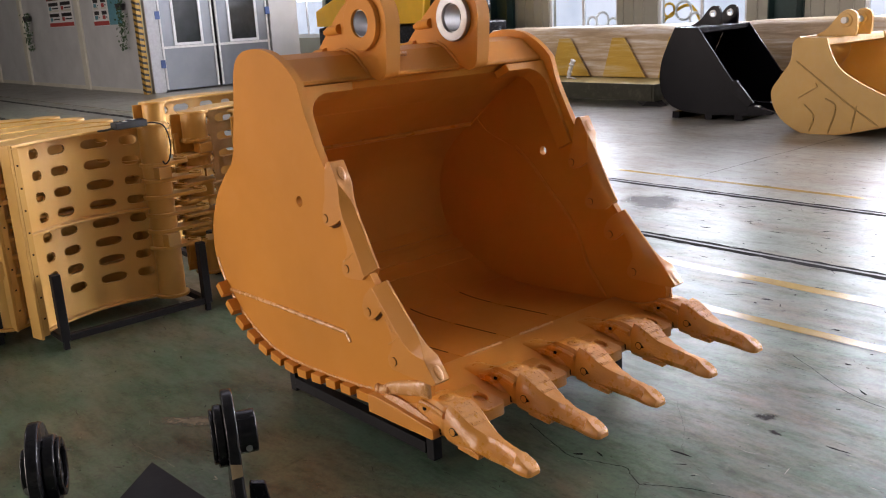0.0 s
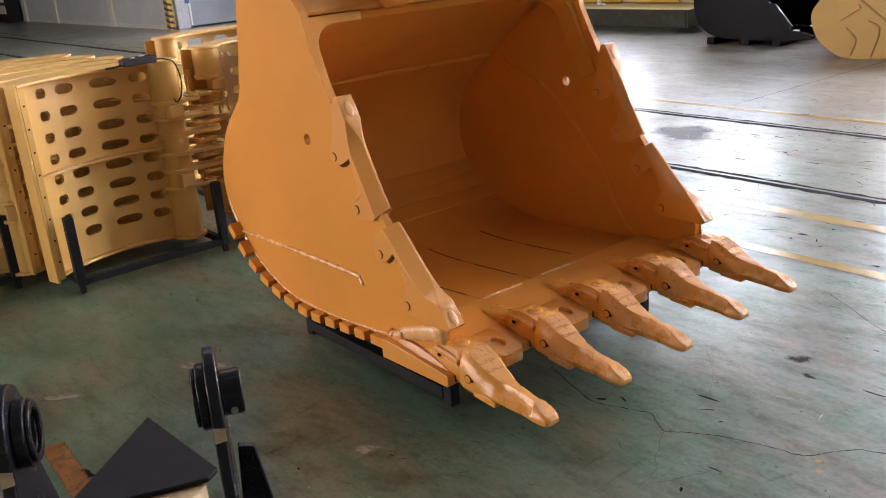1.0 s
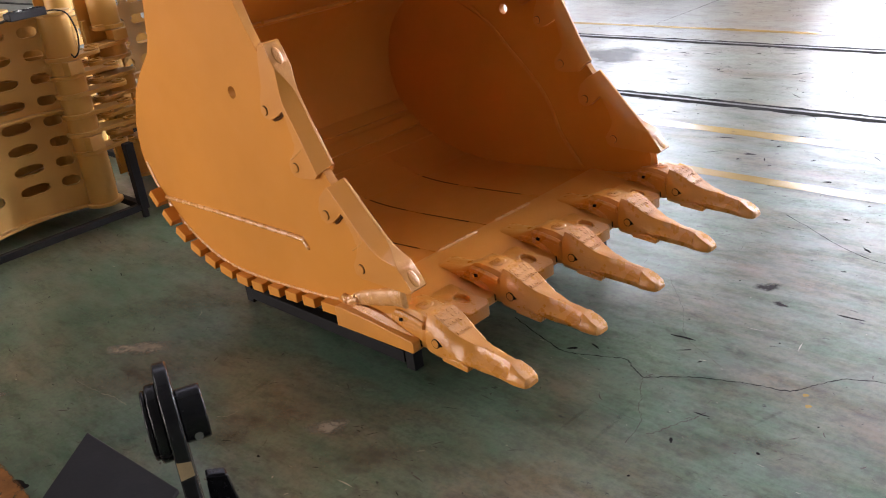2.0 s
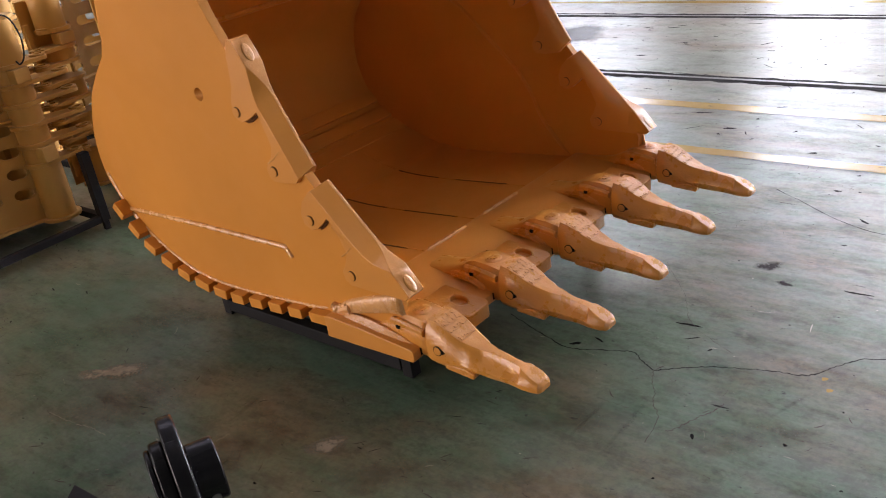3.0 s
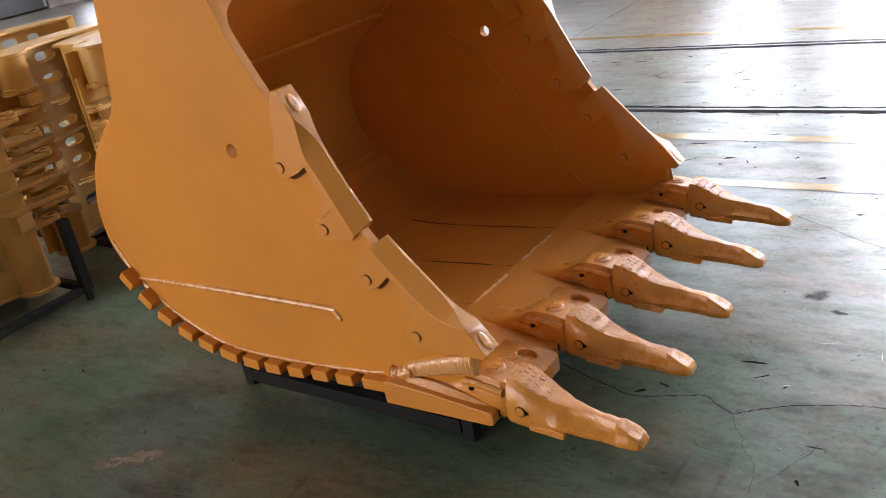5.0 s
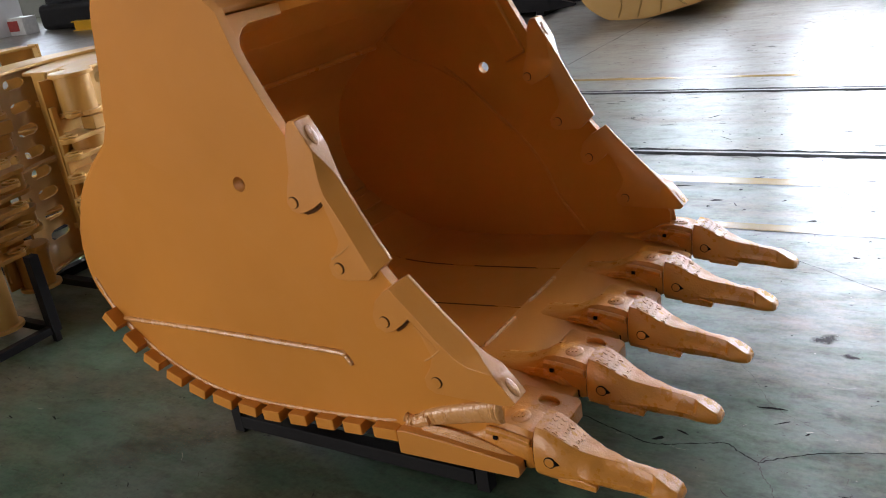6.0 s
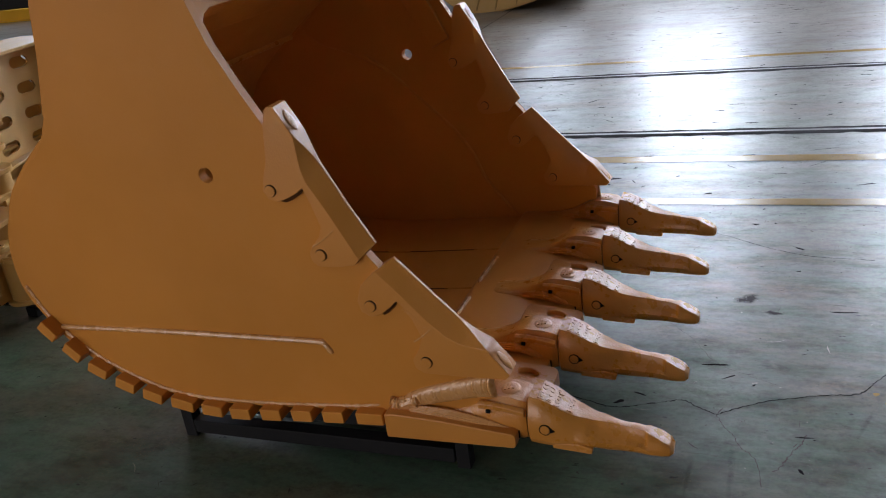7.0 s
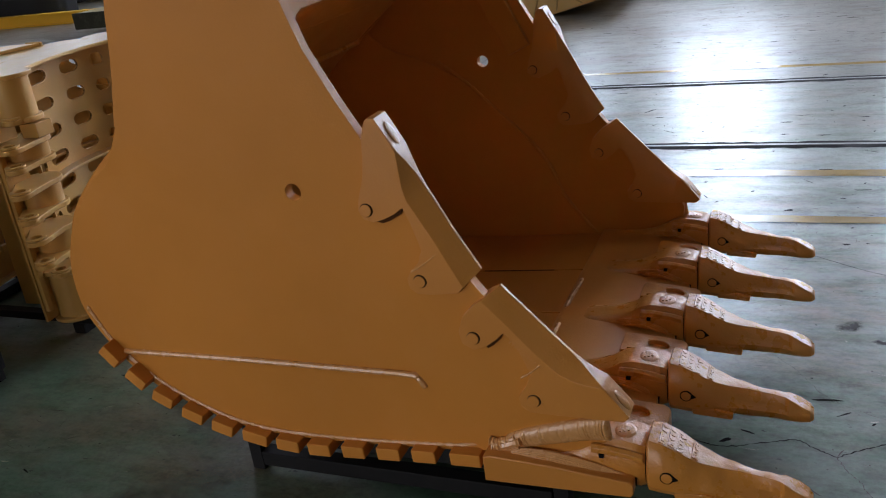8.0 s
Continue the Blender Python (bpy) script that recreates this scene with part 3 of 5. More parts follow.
tagged(part("pale_scratches", pale, SCRATCH), "scattered fine pale scratches in the floor paint", "scratches", kind="stuff")
tagged(part("floor_scuffs", bm, DIRT_AND_SHADE), "many small dark scuffs and chips in the floor", "scuffs", kind="stuff")

# ---- the large orange bucket ----
W = 1.487          # over the side plates
bucket = thing("excavator_bucket", "large orange-painted steel excavator bucket with five teeth on a black stand", "bucket", (0, W / 2, 0.2))

back_top = spline([(-0.70, 1.17), (-0.657, 1.33), (-0.628, 1.475), (-0.597, 1.538), (-0.542, 1.573), (-0.47, 1.587), (-0.402, 1.587), (-0.318, 1.574), (-0.241, 1.539), (-0.187, 1.501), (-0.140, 1.457)], 4)
mouth = [Vector(p) for p in ((-0.100, 1.335), (-0.045, 1.225), (0.012, 1.122), (0.09, 0.98), (0.25, 0.755), (0.375, 0.595), (0.50, 0.485), (0.545, 0.40), (0.535, 0.30), (0.42, 0.295), (0.26, 0.285), (0.215, 0.281))]
ridge = spline([(0.215, 0.281), (0.088, 0.45), (0.015, 0.594), (-0.088, 0.733), (-0.254, 0.884), (-0.354, 0.955), (-0.46, 1.01), (-0.575, 1.05), (-0.65, 1.106), (-0.70, 1.17)], 4)
belly = spline([(-0.70, 1.17), (-0.76, 1.07), (-0.84, 1.005), (-0.93, 0.905), (-0.985, 0.80), (-1.006, 0.71), (-1.0, 0.61), (-0.96, 0.53), (-0.90, 0.455), (-0.81, 0.378), (-0.70, 0.317), (-0.59, 0.277), (-0.47, 0.25), (-0.30, 0.244), (-0.10, 0.254), (0.10, 0.268), (0.215, 0.281)], 4)
front_loop = back_top + mouth + ridge[1:-1]


def rearward(p):
    """How far back and down on the belly a point lies, 0 to 1."""
    w = min(1, max(0, (-0.62 - p.x) / 0.30)) * min(1, max(0, (1.16 - p.y) / 0.14))
    return w * w * (3 - 2 * w)


belly = [p + Vector((-0.021, -0.007)) * rearward(p) for p in belly]
rear_loop = belly[:-1] + ridge[:-1]
hole = circle(-0.199, 0.989, 0.022, 20)
for y0, y1, yr0, yr1 in ((0.0, 0.032, 0.006, 0.036), (W - 0.032, W, W - 0.036, W - 0.006)):
    side = part("side_plate", plate(front_loop, y0, y1, [hole]), ORANGE, bucket, bevel=0.004)
    bm = plate(rear_loop, yr0, yr1)
    for v in bm.verts:      # the lower plate leans in towards the rear
        v.co.y += (1 if y0 == 0 else -1) * 0.012 * rearward(Vector((v.co.x, v.co.z)))
    part("lower_side_plate", bm, ORANGE, side, bevel=0.003)

inner = spline([(0.25, 0.286), (0.0, 0.270), (-0.2, 0.259), (-0.4, 0.256), (-0.55, 0.273), (-0.70, 0.325), (-0.83, 0.402), (-0.925, 0.52), (-0.968, 0.65), (-0.962, 0.77), (-0.922, 0.885), (-0.848, 0.978), (-0.715, 1.100), (-0.478, 1.279)], 4)
inner = [p + Vector((-0.021, -0.005)) * rearward(p) for p in inner]
shell = part("shell", sheet(inner, -0.022, 0.020, W - 0.020), ORANGE, bucket, "orange inside of the bucket, dull and shaded")
# wear plates laid on the inside, with gaps between them
floor_line = [p for p in inner if p.y < 0.5 and p.x > -0.72]
for y0, y1 in ((0.05, 0.462), (0.470, 0.755), (0.763, 1.095), (1.103, 1.437)):
    part("liner_plate", sheet(floor_line, 0.003, y0, y1), ORANGE, shell)
for y in (0.466, 0.759, 1.099):
    for x0, x1 in ((-0.47, -0.29), (-0.10, 0.09)):
        if not (y < 0.5 and x0 < -0.2):
            # flat strip coloured dark for the shade down in the gap
            bm = bmesh.new()
            cut = [p for p in floor_line if x0 - 0.06 < p.x < x1 + 0.06]
            rows = [(bm.verts.new((p.x, y - 0.0045, p.y + 0.0042)), bm.verts.new((p.x, y + 0.0045, p.y + 0.0042))) for p in cut]
            for p, q in zip(rows, rows[1:]):
                bm.faces.new((p[0], q[0], q[1], p[1]))
            part("gap_shade_strip", bm, SHADE_BROWN, shell, "dark strip for the shade in the open gap between the wear plates")
for y0, y1 in ((0.45, 0.67), (0.78, 1.0)):
    part("lip_weld", bead([(0.247, y0, 0.300), (0.25, (y0 + y1) / 2, 0.300), (0.252, y1, 0.300)], 0.009, 0.15, 8, seed=int(y0 * 90)), WELD, bucket)
part("cross_weld", bead([(-0.7126, 0.04, 1.0968), (-0.7118, 0.7, 1.0972), (-0.7126, W - 0.04, 1.0968)], 0.012, 0.12, 8, seed=8), ORANGE_CAST, shell)
part("corner_fillet", bead([(p.x, W - 0.037, p.y + 0.004) for p in inner[25::5]], 0.010, 0.12, 8, 0.012, seed=14), ORANGE, shell)
far_ridge = [(-0.39, 1.0), (-0.266, 0.902), (-0.162, 0.795), (-0.04, 0.675), (0.037, 0.562), (0.085, 0.444), (0.189, 0.305)]
part("side_weld", bead([(p[0], W - 0.034, p[1]) for p in far_ridge], 0.0075, 0.25, 6, seed=9), ORANGE, shell)
part("side_weld", bead([(p[0], 0.034, p[1]) for p in far_ridge], 0.005, 0.4, 6, seed=10), ORANGE, shell)
part("plate_weld", bead([(-0.915, 0.0165, 0.470), (-0.75, 0.012, 0.477), (-0.5, 0.004, 0.487), (-0.168, 0.002, 0.490), (0.035, 0.002, 0.490), (0.064, 0.0, 0.482), (0.082, 0.0, 0.455)], 0.0085, 0.14, 8, seed=11), WELD, bucket, "shiny weld bead across the side plate")
# belly weld along the edge of the side plate
part("edge_weld", bead([(p.x * 0.985, 0.006 + 0.012 * rearward(p), p.y + 0.012) for p in belly[24::6]] + [(0.2, 0.008, 0.292)], 0.006, 0.5, 6, seed=13), WELD, bucket)

# torque tube at the top
tube = [(-0.203, 1.440), (-0.203, 1.457), (-0.315, 1.540), (-0.42, 1.556), (-0.57, 1.50), (-0.635, 1.36), (-0.63, 1.235), (-0.60, 1.190), (-0.478, 1.2795), (-0.275, 1.400), (-0.255, 1.432)]
beam = part("torque_tube", plate([Vector(p) for p in tube], 0.033, W - 0.033), ORANGE, bucket, smooth=12, bevel=0.006)
# corner gussets in the mouth
down = Vector((0.152, 0, -0.33)).normalized()
out = Vector((down.z, 0, -down.x))
arc = [(0.265, 0.0), (0.255, 0.035)] + [(0.130 - 0.10 * math.sin(t), 0.13 - 0.095 * math.cos(t)) for t in (0.15, 0.5, 0.85, 1.2, 1.5)] + [(0.026, 0.26), (0.016, 0.43), (0.0, 0.435), (0.0, 0.0)]
for y0, sgn in ((0.032, 1), (W - 0.032, -1)):
    start = Vector((-0.19, 0, 1.436))
    part("gusset", plate([Vector(p) for p in arc], -0.006, 0.085, put=lambda u, v, w: Vector((0, y0 + sgn * u, 0)) + start + down * v + out * w), ORANGE, bucket, bevel=0.004)

# lug ears for the pin
PIN = Vector((-0.225, 1.665))
ear_back = spline([(-0.69, 1.44), (-0.60, 1.53), (-0.50, 1.625), (-0.415, 1.70), (-0.365, 1.74)], 4)
ear_top = [PIN + Vector((0.148 * math.cos(a), 0.148 * math.sin(a))) for a in [radians(d) for d in range(146, -15, -12)]]
ear_front = spline([(-0.082, 1.60), (-0.088, 1.53), (-0.097, 1.47), (-0.112, 1.446)], 4)
ear_loop = ear_back + ear_top + ear_front + [Vector((-0.150, 1.432)), Vector((-0.206, 1.452)), Vector((-0.30, 1.50)), Vector((-0.45, 1.50))]
for y0, y1, steel in ((0.405, 0.478, False), (0.918, 0.991, True)):
    bore = 0.063 if steel else 0.056
    eye = circle(PIN.x, PIN.y, bore, 32)
    ear = part("lug_ear", plate(ear_loop, y0, y1, [circle(PIN.x, PIN.y, bore + 0.0005, 32)]), ORANGE, bucket, bevel=0.006)
    part("boss", plate(circle(PIN.x, PIN.y, 0.104 if steel else 0.112, 36), y0 - 0.024, y0, [eye]), STEEL if steel else ORANGE, ear, "bare machined steel boss" if steel else "", bevel=0.004)
    part("boss", plate(circle(PIN.x, PIN.y, 0.112, 32), y1, y1 + 0.02, [eye]), ORANGE, ear, bevel=0.004)
    part("bushing", plate(circle(PIN.x, PIN.y, bore - 0.0005, 40), y0 - 0.012, y1 + 0.014, [circle(PIN.x, PIN.y, bore - 0.004, 40)]), STEEL, ear, "bare machined steel bushing")
    for zz, xx in ((1.645, -0.46), (1.545, -0.575)):
        stub = rodded((xx - 0.03, y0 + 0.01, zz - 0.01), (xx + 0.07, y0 - 0.004, zz), 0.022, n=12)
        part("lock_bolt", rod(stub, (xx - 0.065, y0 + 0.014, zz - 0.014), (xx - 0.03, y0 + 0.01, zz - 0.01), 0.014, n=6), ORANGE, ear)
    part("foot_weld", bead([(-0.60, y0 - 0.004, 1.492), (-0.42, y0 - 0.006, 1.556), (-0.315, y0 - 0.006, 1.546), (-0.205, y0 - 0.006, 1.462)], 0.006, 0.4, 8, seed=int(y0 * 40)), ORANGE, ear)
# small bright weld tab on the tube
for y in (0.60, 1.10):
    part("weld_run", bead([(-0.265, y - 0.06, 1.525), (-0.265, y, 1.526), (-0.265, y + 0.06, 1.525)], 0.009, 0.3, 8, seed=int(y * 30)), WELD, beam)

# lip with its thick cutting edge
lip_loop = [Vector(p) for p in ((0.232, 0.224), (0.604, 0.231), (0.610, 0.240), (0.610, 0.268), (0.60, 0.275), (0.40, 0.296), (0.255, 0.303), (0.232, 0.298))]
part("cutting_edge", plate(lip_loop, -0.048, W + 0.048), ORANGE_CUT, bucket, bevel=0.004)

# wear bars under the belly
for a, b in (((-0.969, 0.486), (-0.923, 0.435)), ((-0.895, 0.410), (-0.843, 0.364)), ((-0.815, 0.341), (-0.751, 0.309)), ((-0.720, 0.290), (-0.653, 0.265)),
             ((-0.622, 0.256), (-0.553, 0.236)), ((-0.518, 0.234), (-0.437, 0.219)), ((-0.405, 0.218), (-0.331, 0.213)), ((-0.300, 0.213), (-0.229, 0.216)),
             ((-0.190, 0.220), (-0.120, 0.225)), ((-0.082, 0.229), (-0.013, 0.233)), ((0.023, 0.236), (0.092, 0.240)), ((0.133, 0.243), (0.219, 0.247))):
    a, b = Vector(a), Vector(b)
    d = (b - a).normalized()
    nrm = Vector((-d.y, d.x)) * 0.038
    part("wear_bar", plate([a, b, b + nrm * 0.97, a + nrm], -0.031, W + 0.031), ORANGE, bucket, bevel=0.004)

# side cutters, two on each side plate, bolted on
# each station of the cutting edge: the edge itself, the border of the flat cheek, and how far it is ground sharp
upper_edge = [(0.060, 1.173, 0.060, 1.173, 0.0), (0.082, 1.134, 0.082, 1.134, 0.0), (0.104, 1.095, 0.102, 1.092, 0.0), (0.117, 1.066, 0.103, 1.060, 0.45), (0.131, 1.034, 0.105, 1.010, 0.85),
              (0.145, 1.004, 0.112, 0.975, 1.0), (0.207, 0.884, 0.158, 0.892, 1.0), (0.262, 0.789, 0.226, 0.757, 1.0)]
upper_back = [(0.212, 0.742), (0.172, 0.737), (0.14, 0.734), (0.105, 0.735), (0.087, 0.750), (0.084, 0.775), (0.098, 0.796), (0.120, 0.818), (0.132, 0.85), (0.125, 0.88), (0.112, 0.925), (0.099, 0.957),
              (0.074, 0.940), (0.045, 0.927), (0.019, 0.919), (-0.006, 0.927), (-0.018, 0.950), (-0.010, 0.985), (0.008, 1.03), (0.016, 1.08), (0.022, 1.13), (0.034, 1.166), (0.044, 1.174)]
lower_edge = [(0.306, 0.750, 0.266, 0.724, 1.0), (0.36, 0.692, 0.326, 0.660, 1.0), (0.42, 0.629, 0.392, 0.586, 1.0), (0.470, 0.577, 0.440, 0.541, 1.0), (0.496, 0.552, 0.476, 0.522, 0.8),
              (0.520, 0.531, 0.512, 0.515, 0.4), (0.545, 0.513, 0.543, 0.511, 0.0), (0.575, 0.474, 0.575, 0.474, 0.0), (0.604, 0.437, 0.604, 0.437, 0.0)]
lower_back = [(0.590, 0.424), (0.50, 0.423), (0.42, 0.424), (0.362, 0.425), (0.340, 0.440), (0.336, 0.466), (0.356, 0.496), (0.372, 0.535), (0.352, 0.585), (0.328, 0.628), (0.312, 0.640),
              (0.292, 0.620), (0.262, 0.598), (0.235, 0.590), (0.206, 0.604), (0.199, 0.636), (0.215, 0.68), (0.250, 0.716)]


def cutter(edge, back, y0, y1, bolts):
    """A cast cutter: flat cheeks with bolt hooks, ground flat on both sides to a blunt edge, its ends left full and padded."""
    near, far = y0, y1
    steps = []
    for p, q in zip(edge, edge[1:]):
        for i in range(4):
            f = i / 4
            steps.append(tuple(a * (1 - f) + b * f for a, b in zip(p, q)))
    edge = steps + [edge[-1]]
    e0, e1 = (y0 * 0.42 + y1 * 0.58, y0 * 0.27 + y1 * 0.73) if y0 < 0 else (y0 * 0.73 + y1 * 0.27, y0 * 0.58 + y1 * 0.42)
    bm = bmesh.new()
    rows = []
    for side, cheek, ground in ((0, near, e0), (1, far, e1)):
        fine = [(Vector((a * (1 - t) + c * t, b * (1 - t) + d * t)), k, t) for a, b, c, d, k in edge for t in ((1.0, 0.5, 0.0) if side == 0 else (0.0, 0.5, 1.0))]
        for level in (1.0, 0.5, 0.0) if side == 0 else (0.0, 0.5, 1.0):
            row = []
            for p, k, t in fine:
                if t == level:
                    full = cheek + (0.003 * (1 - t)) * (1 if side == 0 else -1)
                    row.append(bm.verts.new((p.x, full * (1 - k) + (cheek + (ground - cheek) * (1 - t)) * k, p.y)))
            row += [bm.verts.new((x, cheek + (0.003 * (1 - level)) * (1 if side == 0 else -1), z)) for x, z in back]
            rows.append(row)
    for a, b in zip(rows, rows[1:]):
        for i in range(len(a)):
            j = (i + 1) % len(a)
            bm.faces.new((a[i], a[j], b[j], b[i]))
    for r in (rows[0], rows[-1]):
        edges = [bm.edges.get((r[i], r[(i + 1) % len(r)])) for i in range(len(r))]
        bmesh.ops.triangle_fill(bm, edges=edges, use_beauty=True)
    ob = part("side_cutter", bm, ORANGE_CUT, bucket, smooth=30, bevel=0.0018)
    for x, z in bolts:
        for y, s in ((y0, -1), (y1, 1)):
            b = part("bolt", rodded((x, y - s * 0.002, z), (x, y + s * 0.004, z), 0.0155, n=20), ORANGE_CUT, ob, bevel=0.0015)
            part("bolt_gap", plate(circle(x + 0.0012, z + 0.0008, 0.0172, 20), y, y + s * 0.0010, [circle(x, z, 0.0156, 20)]), DIRT_AND_SHADE, b)
    return ob


for y0, y1 in ((-0.016, 0.052), (W - 0.052, W + 0.016)):
    u = cutter(upper_edge, upper_back, y0, y1, ((0.003, 0.950), (0.116, 0.768)))
    l = cutter(lower_edge, lower_back, y0, y1, ((0.235, 0.622), (0.373, 0.459)))
    ym = (y0 + y1) / 2
    for ob, x, z, a in ((u, 0.0855, 1.1305, -1.06), (l, 0.5835, 0.464, -0.91)):
        bm = bmesh.new()
        bmesh.ops.create_uvsphere(bm, u_segments=20, v_segments=10, radius=1, matrix=Matrix.Translation((x, ym, z)) @ Matrix.Rotation(-a, 4, 'Y') @ Matrix.Diagonal((0.030, 0.017, 0.0026, 1)))
        part("cast_pad", bm, ORANGE_CAST, ob)
    yo, so = (y0, -1) if y0 < 0 else (y1, 1)
    for pts, ob in ((((0.020, 0.9185), (0.046, 0.9265), (0.075, 0.9395), (0.100, 0.956), (0.088, 0.938), (0.060, 0.9215), (0.038, 0.914)), u),
                    (((0.262, 0.5975), (0.292, 0.6195), (0.313, 0.6395), (0.304, 0.622), (0.282, 0.601), (0.268, 0.592)), l)):
        # dark patch painting in the shadow below the hook
        part("shadow_pocket", plate([Vector(p) for p in pts], yo - so * 0.010, yo - so * 0.0135), SHADE_BROWN, ob, "dark patch for the shade under the cutter's hook")
    for (xa, za, xb, zb), ob in (((0.095, 0.792, 0.166, 0.840), u), ((0.345, 0.520, 0.398, 0.562), l)):
        part("cast_line", bead([(xa, yo, za), ((xa + xb) / 2, yo, (za + zb) / 2 - 0.003), (xb, yo, zb)], 0.0022, 0.5, 6, seed=5), WELD, ob)
    bm = bmesh.new()
    for k in range(9):
        x, z = 0.330 + k * 0.0068, 0.619 - k * 0.0066
        box(bm, -0.0016, 0.0016, -0.0012, 0.0012, -0.005, 0.005, Matrix.Translation((x, yo, z)) @ Matrix.Rotation(radians(44 + 9 * (k % 3)), 4, 'Y'))
    tagged(part("cast_marks", bm, ORANGE_CUT, l, "row of small raised cast marks"), kind="stuff")


def ring(x, zt, zb, w, s, flare=1.0):
    """Cross-section of a casting: flat top of half width s at zt, cheeks of half width w, sole at zb."""
    h = zt - zb
    half = [(0.0, zt), (s * 0.9, zt), (s + (w - s) * 0.45 * flare, zt - 0.16 * h), (s + (w - s) * 0.9 * flare, zt - 0.42 * h), (w, zb + h * 0.34), (w * 0.97, zb + h * 0.14), (w * 0.84, zb + h * 0.02), (w * 0.5, zb)]
    return [Vector((x, p, q)) for p, q in half] + [Vector((x, 0, zb))] + [Vector((x, -p, q)) for p, q in reversed(half[1:])]


def craggy(rings, fine, rough, x0, x1):
    """A hand-dressed casting: finer than its sections, ground in uneven facets between x0 and x1."""
    many = []
    for a, b in zip(rings, rings[1:]):
        many += [[p.lerp(q, i / fine) for p, q in zip(a, b)] for i in range(fine)]
    many.append(rings[-1])
    out = []
    for r in many:
        row = []
        for i, p in enumerate(r):
            for q in (p, p.lerp(r[(i + 1) % len(r)], 0.5)):
                mid = Vector((q.x, 0, (r[0].z + r[8].z) / 2))
                side = (q - mid).normalized()
                pin = math.hypot(q.x - 0.685, q.z - 0.281)
                f = min(1, pin / 0.05) ** 2 * (0.3 if q.x < 0.765 else 1.0)
                f *= min(1, max(0, (q.x - x0) / 0.03)) * min(1, max(0, (x1 - q.x) / 0.03)) + 0.12
                n = noise.noise(Vector((q.x * 17, q.y * 34 + 7, q.z * 34))) + 0.45 * noise.noise(Vector((q.x * 22, q.y * 90, q.z * 90)))
                row.append(q + side * rough * f * n)
        out.append(row)
    return loft(out)


def scallop(x, zt, zb, w, s):
    """Cross-section nearer the tip: a narrow spine, hollow flanks down to a crest along each cheek."""
    h = zt - zb
    half = [(0.0, zt), (s, zt - 0.01 * h), (s + (w - s) * 0.16, zt - 0.22 * h), (s + (w - s) * 0.46, zt - 0.43 * h), (w, zt - 0.60 * h), (w * 0.95, zb + h * 0.17), (w * 0.80, zb + h * 0.02), (w * 0.5, zb)]
    return [Vector((x, p, q)) for p, q in half] + [Vector((x, 0, zb))] + [Vector((x, -p, q)) for p, q in reversed(half[1:])]


def build_tooth():
    secs = [(0.6355, 0.352, 0.236, 0.060, 0.040, 1.0), (0.641, 0.364, 0.229, 0.069, 0.048, 1.0), (0.672, 0.358, 0.226, 0.071, 0.050, 1.05), (0.700, 0.345, 0.224, 0.070, 0.049, 1.0), (0.728, 0.327, 0.222, 0.067, 0.045, 1.0),
            (0.755, 0.311, 0.222, 0.063, 0.038, 0.9), (0.785, 0.300, 0.222, 0.060, 0.030, 0.8)]
    spine = [(0.815, 0.292, 0.221, 0.056, 0.020), (0.850, 0.285, 0.219, 0.052, 0.013), (0.900, 0.275, 0.214, 0.047, 0.011), (0.936, 0.268, 0.210, 0.043, 0.013)]
    tip = [(0.946, 0.2655, 0.209, 0.0425, 0.021, 0.9), (0.978, 0.249, 0.206, 0.038, 0.028, 1.0), (0.999, 0.236, 0.206, 0.032, 0.024, 1.0), (1.008, 0.224, 0.210, 0.022, 0.015, 1.0)]
    rings = [ring(*s) for s in secs] + [scallop(*s) for s in spine] + [ring(*s) for s in tip]
    rnd = random.Random(31)
    tooth = part("tooth", craggy(rings, 4, 0.0025, 0.66, 0.95), ORANGE_CAST, bucket, "orange cast bucket tooth with a rubbed tip", smooth=22)
    for s in (-1, 1):
        pin = part("tooth_pin", rodded((0.685, s * 0.066, 0.281), (0.685, s * 0.0735, 0.281), 0.0135, n=18), ORANGE_CAST, tooth, bevel=0.002)
        drop = [Vector((0.685 + r * math.cos(t), 0.281 + r * math.sin(t))) for t, r in [(radians(d), 0.0162) for d in range(30, 331, 20)]] + [Vector((0.711, 0.278))]
        # black plate in place of the shaded recess around the pin
        part("pin_recess", plate(drop, s * 0.066, s * 0.0715), DIRT_AND_SHADE, pin)
        part("cheek_step", plate([Vector(p) for p in ((0.70, 0.222), (0.805, 0.214), (0.808, 0.232), (0.77, 0.242), (0.70, 0.238))], s * 0.030, s * 0.0655), ORANGE_CAST, tooth, bevel=0.004)
    bm = bmesh.new()
    slope = Matrix.Rotation(radians(29), 4, 'Y')
    for i, (x, z, n) in enumerate(((0.672, 0.3580, 4), (0.692, 0.3490, 4), (0.712, 0.3370, 6), (0.745, 0.3180, 6))):
        box(bm, -0.0085, 0.0085, -0.040 + 0.003 * i, 0.040 - 0.003 * i, -0.004, 0.0012, Matrix.Translation((x, 0, z)) @ slope)
        for j in range(n):
            y = (j - (n - 1) / 2) * (0.019 if i < 2 else 0.0135)
            wd = rnd.uniform(0.0035, 0.006)
            hgt = rnd.uniform(0.003, 0.007) if i < 3 else 0.003
            box(bm, -hgt, hgt, -wd, wd, -0.003, 0.0026, Matrix.Translation((x + rnd.uniform(-0.002, 0.002), y * (1.0 if i < 3 else 0.75), z)) @ slope @ Matrix.Rotation(rnd.uniform(-0.5, 0.5), 4, 'Z'))
    tagged(part("cast_lettering", bm, ORANGE_CAST, tooth, "raised cast marks, worn under paint"), kind="stuff")
    return tooth


